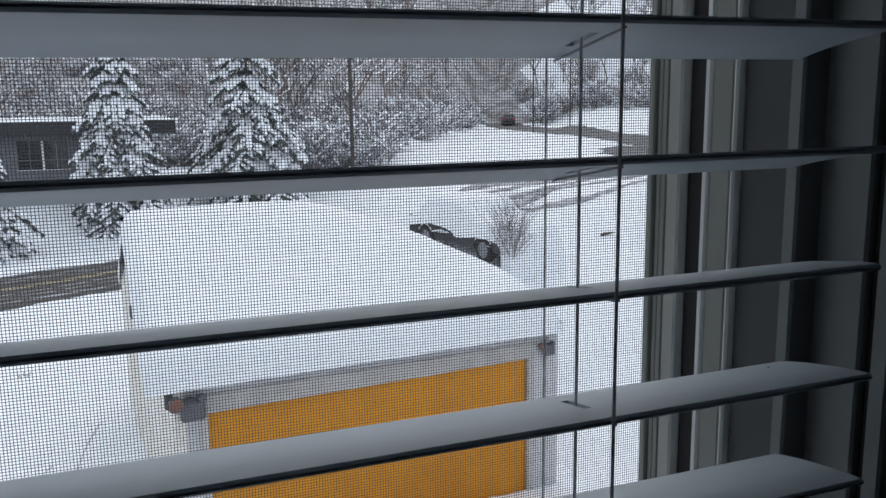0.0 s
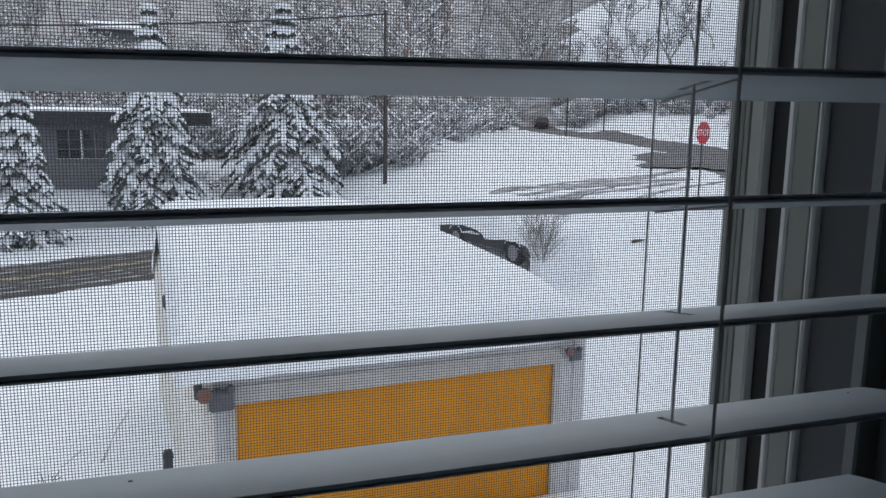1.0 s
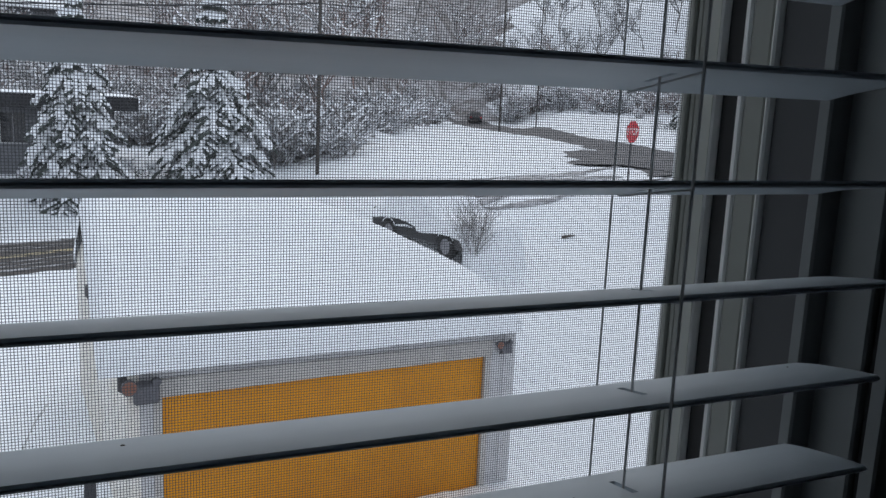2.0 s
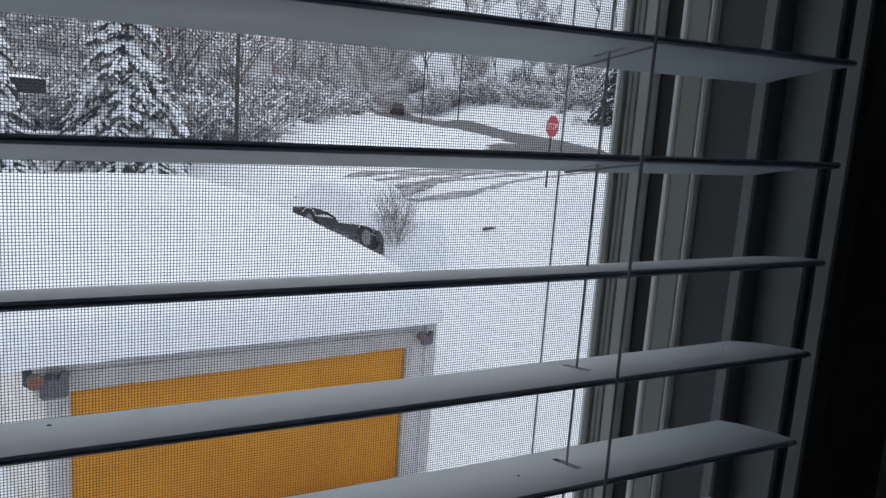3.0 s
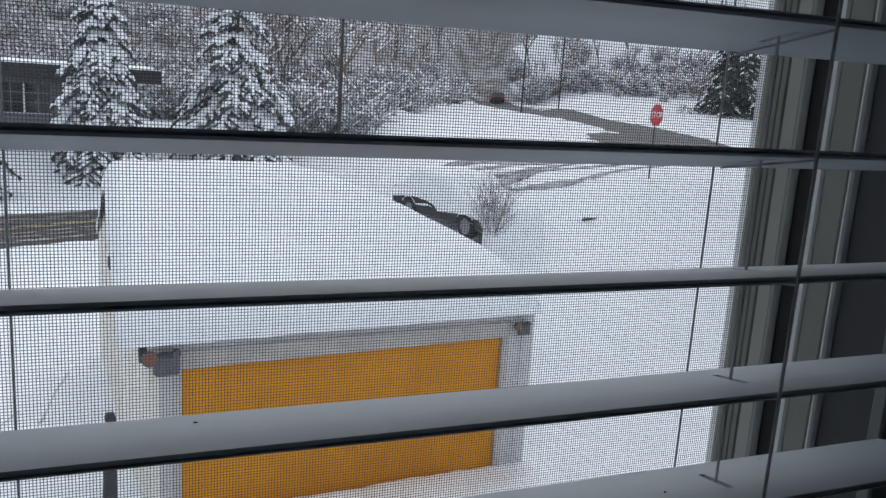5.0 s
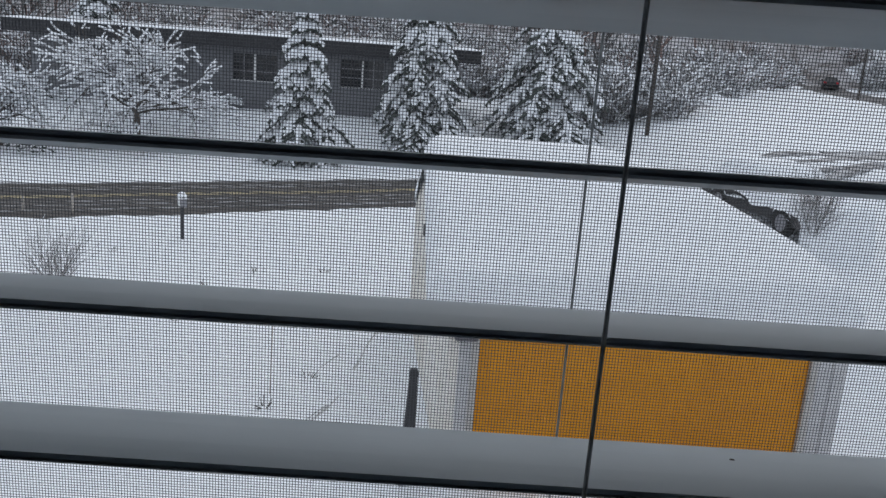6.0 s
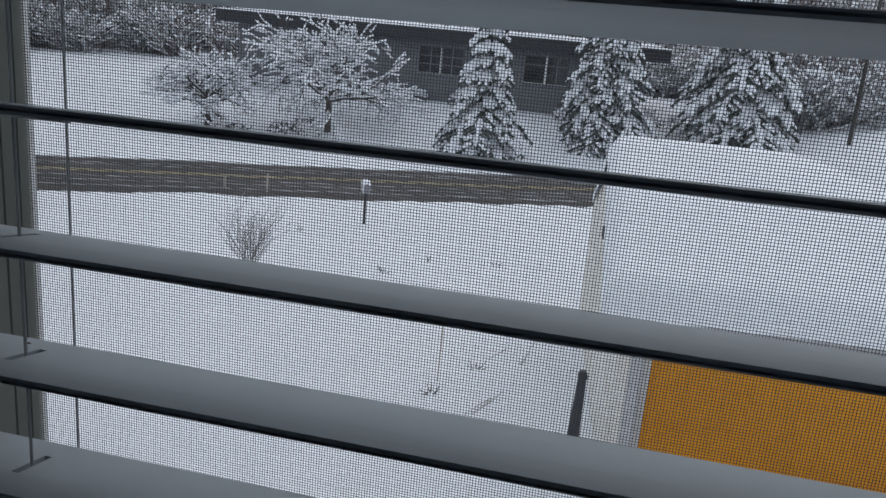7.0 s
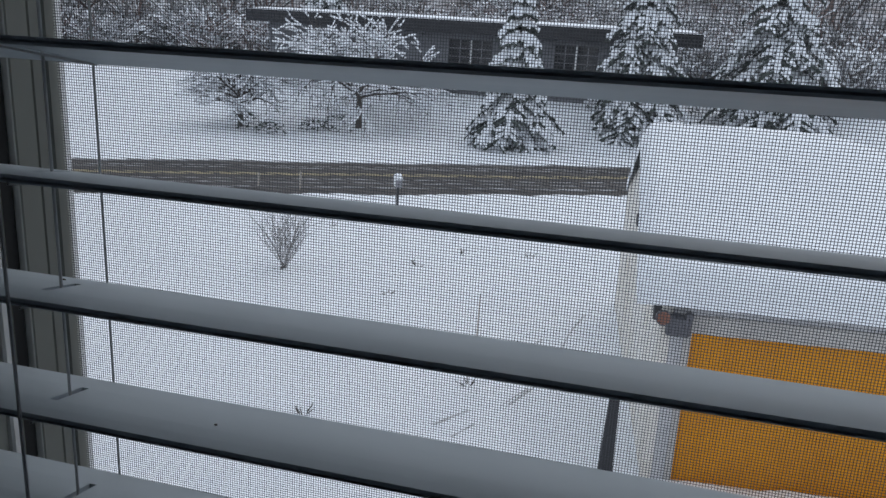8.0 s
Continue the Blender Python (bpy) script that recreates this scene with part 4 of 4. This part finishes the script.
# ---- utility poles and cables ----
def utility_pole(x, y, height, arm):
    t = thing("utility_pole", "dark wooden utility pole", "pole", "utility poles", pose(x, y, ground_z(x, y)))
    part("pole", Geo().tube((0, 0, -0.5), (0, 0, height), 0.085 if arm else 0.11, 0.065 if arm else 0.08, 10), POLE_WOOD, t, smooth=True)
    if arm:
        part("crossarm", Geo().box(-1.0, 1.0, -0.06, 0.06, height - 0.7, height - 0.58), POLE_WOOD, t, "", 0.01)
        for ix in (-0.9, -0.4, 0.4, 0.9):
            part("insulator", Geo().tube((ix, 0, height - 0.58), (ix, 0, height - 0.45), 0.04, 0.03, 8), GREY_METAL, t)
    return x, y, ground_z(x, y) + height


pa = utility_pole(10.22, 42.0, 8.9, False)
pb = utility_pole(37.5, 76.0, 15.0, True)
pc = utility_pole(44.5, 81.0, 15.5, True)
pd = utility_pole(-38.0, 46.0, 9.5, True)


def cable(a, b, sag, radius=0.02, label="dark overhead cable sagging between poles"):
    g3, n = Geo(), 24
    pts = [Vector(a).lerp(Vector(b), i / n) - Vector((0, 0, sag * 4 * (i / n) * (1 - i / n))) for i in range(n + 1)]
    m3 = (pts[-1] - pts[0]).to_track_quat("Z", "Y").to_matrix()
    ring = [m3 @ Vector((radius * math.cos(1.2566 * i), radius * math.sin(1.2566 * i), 0)) for i in range(5)]
    g3.add([p + c for p in pts for c in ring],
           [(k * 5 + i, k * 5 + (i + 1) % 5, k * 5 + 5 + (i + 1) % 5, k * 5 + 5 + i) for k in range(n) for i in range(5)] + [(4, 3, 2, 1, 0), tuple(n * 5 + i for i in range(5))])
    tagged(new("cable", mesh_of("cable", g3, BLACK_METAL)), label, "cable", "overhead cables")


cable((pa[0], pa[1], pa[2] - 0.2), (pd[0], pd[1], pd[2] - 0.6), 1.2, 0.045)
cable((pa[0], pa[1], pa[2] - 0.2), (pb[0], pb[1], pb[2] - 0.6), 1.0, 0.035)
cable((pb[0], pb[1], pb[2] - 1.2), (pc[0], pc[1], pc[2] - 1.2), 0.2, 0.04)
cable((pc[0], pc[1], pc[2] - 1.2), (80, 78, 22), 1.2, 0.04)
cable((pc[0], pc[1], pc[2] - 0.6), (80, 76, 25), 1.2, 0.04)

birch = thing("birch_tree", "slender pale birch trunk in front of dark evergreens", "tree", m=pose(60.2, 66.2, ground_z(60.2, 66.2)))
part("trunk", Geo().tube((0, 0, -0.3), (0.1, 0, 2.2), 0.11, 0.09, 8).tube((0.1, 0, 2.2), (0.45, 0.1, 4.6), 0.09, 0.05, 8), STAKE, birch, "pale bark", smooth=True)
segs = []
grow(random.Random(44), Vector((0.3, 0.05, 3.4)), Vector((0.3, 0, 1)).normalized(), 2.0, 0.04, 2, segs, 0.7, 0.7, 2, 0.2)
part("crown", limbs_geo(segs, 3, 0.012), GREY_TWIG, birch, "sparse bare twigs")

# ---- small things in the snow ----
for sx, sy, h in ((-11.3, 24.3, 0.65), (-12.6, 23.9, 0.5)):
    st = thing("marker_stake", "pale wooden marker stake at the street edge", "stake", "street markers", pose(sx, sy, ground_z(sx, sy), 1, 2, 0))
    part("stake", Geo().box(-0.03, 0.03, -0.015, 0.015, -0.2, h), STAKE, st, "", 0.004)
st = thing("garden_stake", "thin grey garden stake standing in the snow", "stake", m=pose(-2.75, 12.6, ground_z(-2.75, 12.6), 0, 1, 0))
part("stake", Geo().tube((0, 0, -0.2), (0, 0, 1.4), 0.012, 0.01, 6), STAKE, st)
br = thing("fallen_branch", "short dark broken branch lying on the snow", "branch", m=pose(12.17, 19.85, ground_z(12.17, 19.85) + 0.03, 0, 0, 10) @ Matrix.Scale(0.6, 4))
part("branch", Geo().tube((-0.4, 0, 0), (0.1, 0.02, 0.03), 0.07, 0.06, 7).tube((0.1, 0.02, 0.03), (0.45, 0.06, 0.02), 0.055, 0.03, 7).tube((0.0, 0, 0.02), (-0.2, 0.25, 0.1), 0.015, 0.008, 5), BARK, br)
trail = structure("footprint_trail", strip([(-2.9, 10.55), (-2.5, 11.2)], 0.07, 0.008, 0.05, 0.08, 50), SCUFF, "faint grassy scuffs in the snow beside the garage", "tracks")
for way, seed in (([(-2.05, 11.5), (-1.75, 12.3)], 51), ([(-2.55, 10.3), (-2.3, 10.8)], 52), ([(-1.96, 11.6), (-1.7, 12.3), (-1.6, 12.75)], 53), ([(-2.2, 13.6), (-1.85, 14.5)], 54), ([(-1.5, 13.9), (-1.2, 16.2)], 55)):
    part("scuff", strip(way, 0.05, 0.008, 0.05, 0.08, seed), SCUFF, trail)
r = random.Random(9)
for wx, wy in ((-5.37, 18.0), (-5.38, 15.8), (-2.98, 19.9), (-4.85, 10.24), (-2.73, 12.07), (-0.45, 17.2), (-4.6, 19.5), (-8.6, 20.5), (-8.3, 16.5), (-2.24, 13.35)):
    t = thing("weed_tuft", "few dry weed stalks poking through snow", "weeds", "weeds in the snow", pose(wx, wy, ground_z(wx, wy), 0, 0, r.uniform(0, 360)))
    g4 = Geo()
    for k in range(7):
        a = r.uniform(0, 6.283)
        p = Vector((math.cos(a) * 0.05, math.sin(a) * 0.05, -0.02))
        g4.tube(p, p + Vector((math.cos(a) * r.uniform(0.03, 0.2), math.sin(a) * 0.12, r.uniform(0.05, 0.18))), 0.01, 0.005, 4)
    part("stalk", g4, BARK, t)

# ---- woods on the hill ----
r = random.Random(77)
protos = []
for k in range(7):
    segs = []
    grow(random.Random(100 + k), Vector((0, 0, -0.3)), Vector((0.05 * (k - 3), 0.03, 1)), 3.6, 0.1, 4, segs, 0.85, 0.66, 2, 0.28)
    segs = thinned(segs, k, 0.5)
    bare, snowy = limbs_geo(segs, 3, 0.02), ribbon_geo(segs, 0.14, 0.08, random.Random(k))
    protos.append(tuple((np.array(q.v), np.array([f for f in q.f if len(f) == 4])) for q in (bare, snowy)))
for k in range(4):  # brush
    segs, q = [], random.Random(200 + k)
    for _ in range(12):
        grow(q, Vector((q.uniform(-0.8, 0.8), q.uniform(-0.8, 0.8), -0.2)), Vector((q.uniform(-0.7, 0.7), q.uniform(-0.7, 0.7), 1)).normalized(), 1.5, 0.03, 2, segs, 0.8, 0.7, 3, 0.1)
    segs = thinned(segs, k, 0.55, 0.012)
    bare, snowy = limbs_geo(segs, 3, 0.018), ribbon_geo(segs, 0.14, 0.08, q)
    protos.append(tuple((np.array(q2.v), np.array([f for f in q2.f if len(f) == 4])) for q2 in (bare, snowy)))


def woods(name, spots, which, material, label):
    vs, fs, k = [], [], 0
    for (x, y, z, s, a), p in spots:
        v, f = protos[p][which]
        c, d = math.cos(a), math.sin(a)
        vs.append(np.stack([x + s * (v[:, 0] * c - v[:, 1] * d), y + s * (v[:, 0] * d + v[:, 1] * c), z + s * v[:, 2]], 1))
        fs.append(f + k)
        k += len(v)
    v, f = np.concatenate(vs), np.concatenate(fs)
    me = bpy.data.meshes.new(name)
    me.vertices.add(len(v)), me.loops.add(f.size), me.polygons.add(len(f))
    me.vertices.foreach_set("co", v.ravel())
    me.loops.foreach_set("vertex_index", f.ravel())
    me.polygons.foreach_set("loop_start", np.arange(0, f.size, 4))
    me.materials.append(material)
    me.update(calc_edges=True)
    me.validate()
    tagged(new(name, me), label, "woods", kind="stuff")


spots, brown = [], []
while len(spots) + len(brown) < 560:
    low = len(spots) + len(brown) >= 270
    az = r.uniform(-46, 47)
    d = edge_of_woods(az) + (r.uniform(-2, 16) if low else 2 + r.uniform(0, 1) ** 1.4 * 75)
    x, y = d * math.sin(radians(az)), d * math.cos(radians(az))
    if az > 26 and r.random() < 0.15:
        continue
    if abs(x - 45.5) < 6 and d < 130 or (y < 58 and -26 < x < 4):
        continue
    one = ((x, y, ground_z(x, y) - 0.2, r.uniform(0.75, 1.4), r.uniform(0, 6.28)), r.randrange(7, 11) if low else r.randrange(7))
    if not low and abs(x + 6) < 10 and 60 < y < 114:  # low growth before the cabin
        one = ((*one[0][:3], one[0][3] * 0.68, one[0][4]), one[1])
    (brown if r.random() < 0.4 else spots).append(one)
for _ in range(95):  # brush below the cabin
    x, y = r.uniform(-20, 5), r.uniform(62, 110)
    (brown if r.random() < 0.4 else spots).append(((x, y, ground_z(x, y) - 0.2, r.uniform(0.8, 1.2), r.uniform(0, 6.28)), r.randrange(7, 11)))
for _ in range(16):  # sparse bushes on the open slope
    d, az = r.uniform(98, 120), radians(r.uniform(28.5, 40))
    x, y = d * math.sin(az), d * math.cos(az)
    (brown if r.random() < 0.4 else spots).append(((x, y, ground_z(x, y) - 0.2, r.uniform(0.3, 0.65), r.uniform(0, 6.28)), r.randrange(7, 11)))
for x, y, size in ((56.5, 100.4, 1.15), (53.6, 98.0, 0.9), (59.5, 104.0, 1.2), (58.0, 97.5, 0.8)):  # brown-leaved trees past the bend
    brown.append(((x, y, ground_z(x, y) - 0.2, size, x), int(y) % 7))
for x, y, size in ((51.4, 101.0, 1.3), (52.6, 103.0, 1.2), (64.0, 100.0, 1.0), (68.0, 96.0, 0.9)):
    spots.append(((x, y, ground_z(x, y) - 0.2, size, y), 7 + int(x) % 4))
woods("bare_woods", spots, 0, GREY_TWIG, "grey leafless trees crowding the hillside")
woods("brown_woods", brown, 0, BROWN_TWIG, "reddish-brown leafless trees on the hillside")
woods("woods_snow", spots + brown, 1, SNOW_CAP, "snow lying along the branches of the woods")
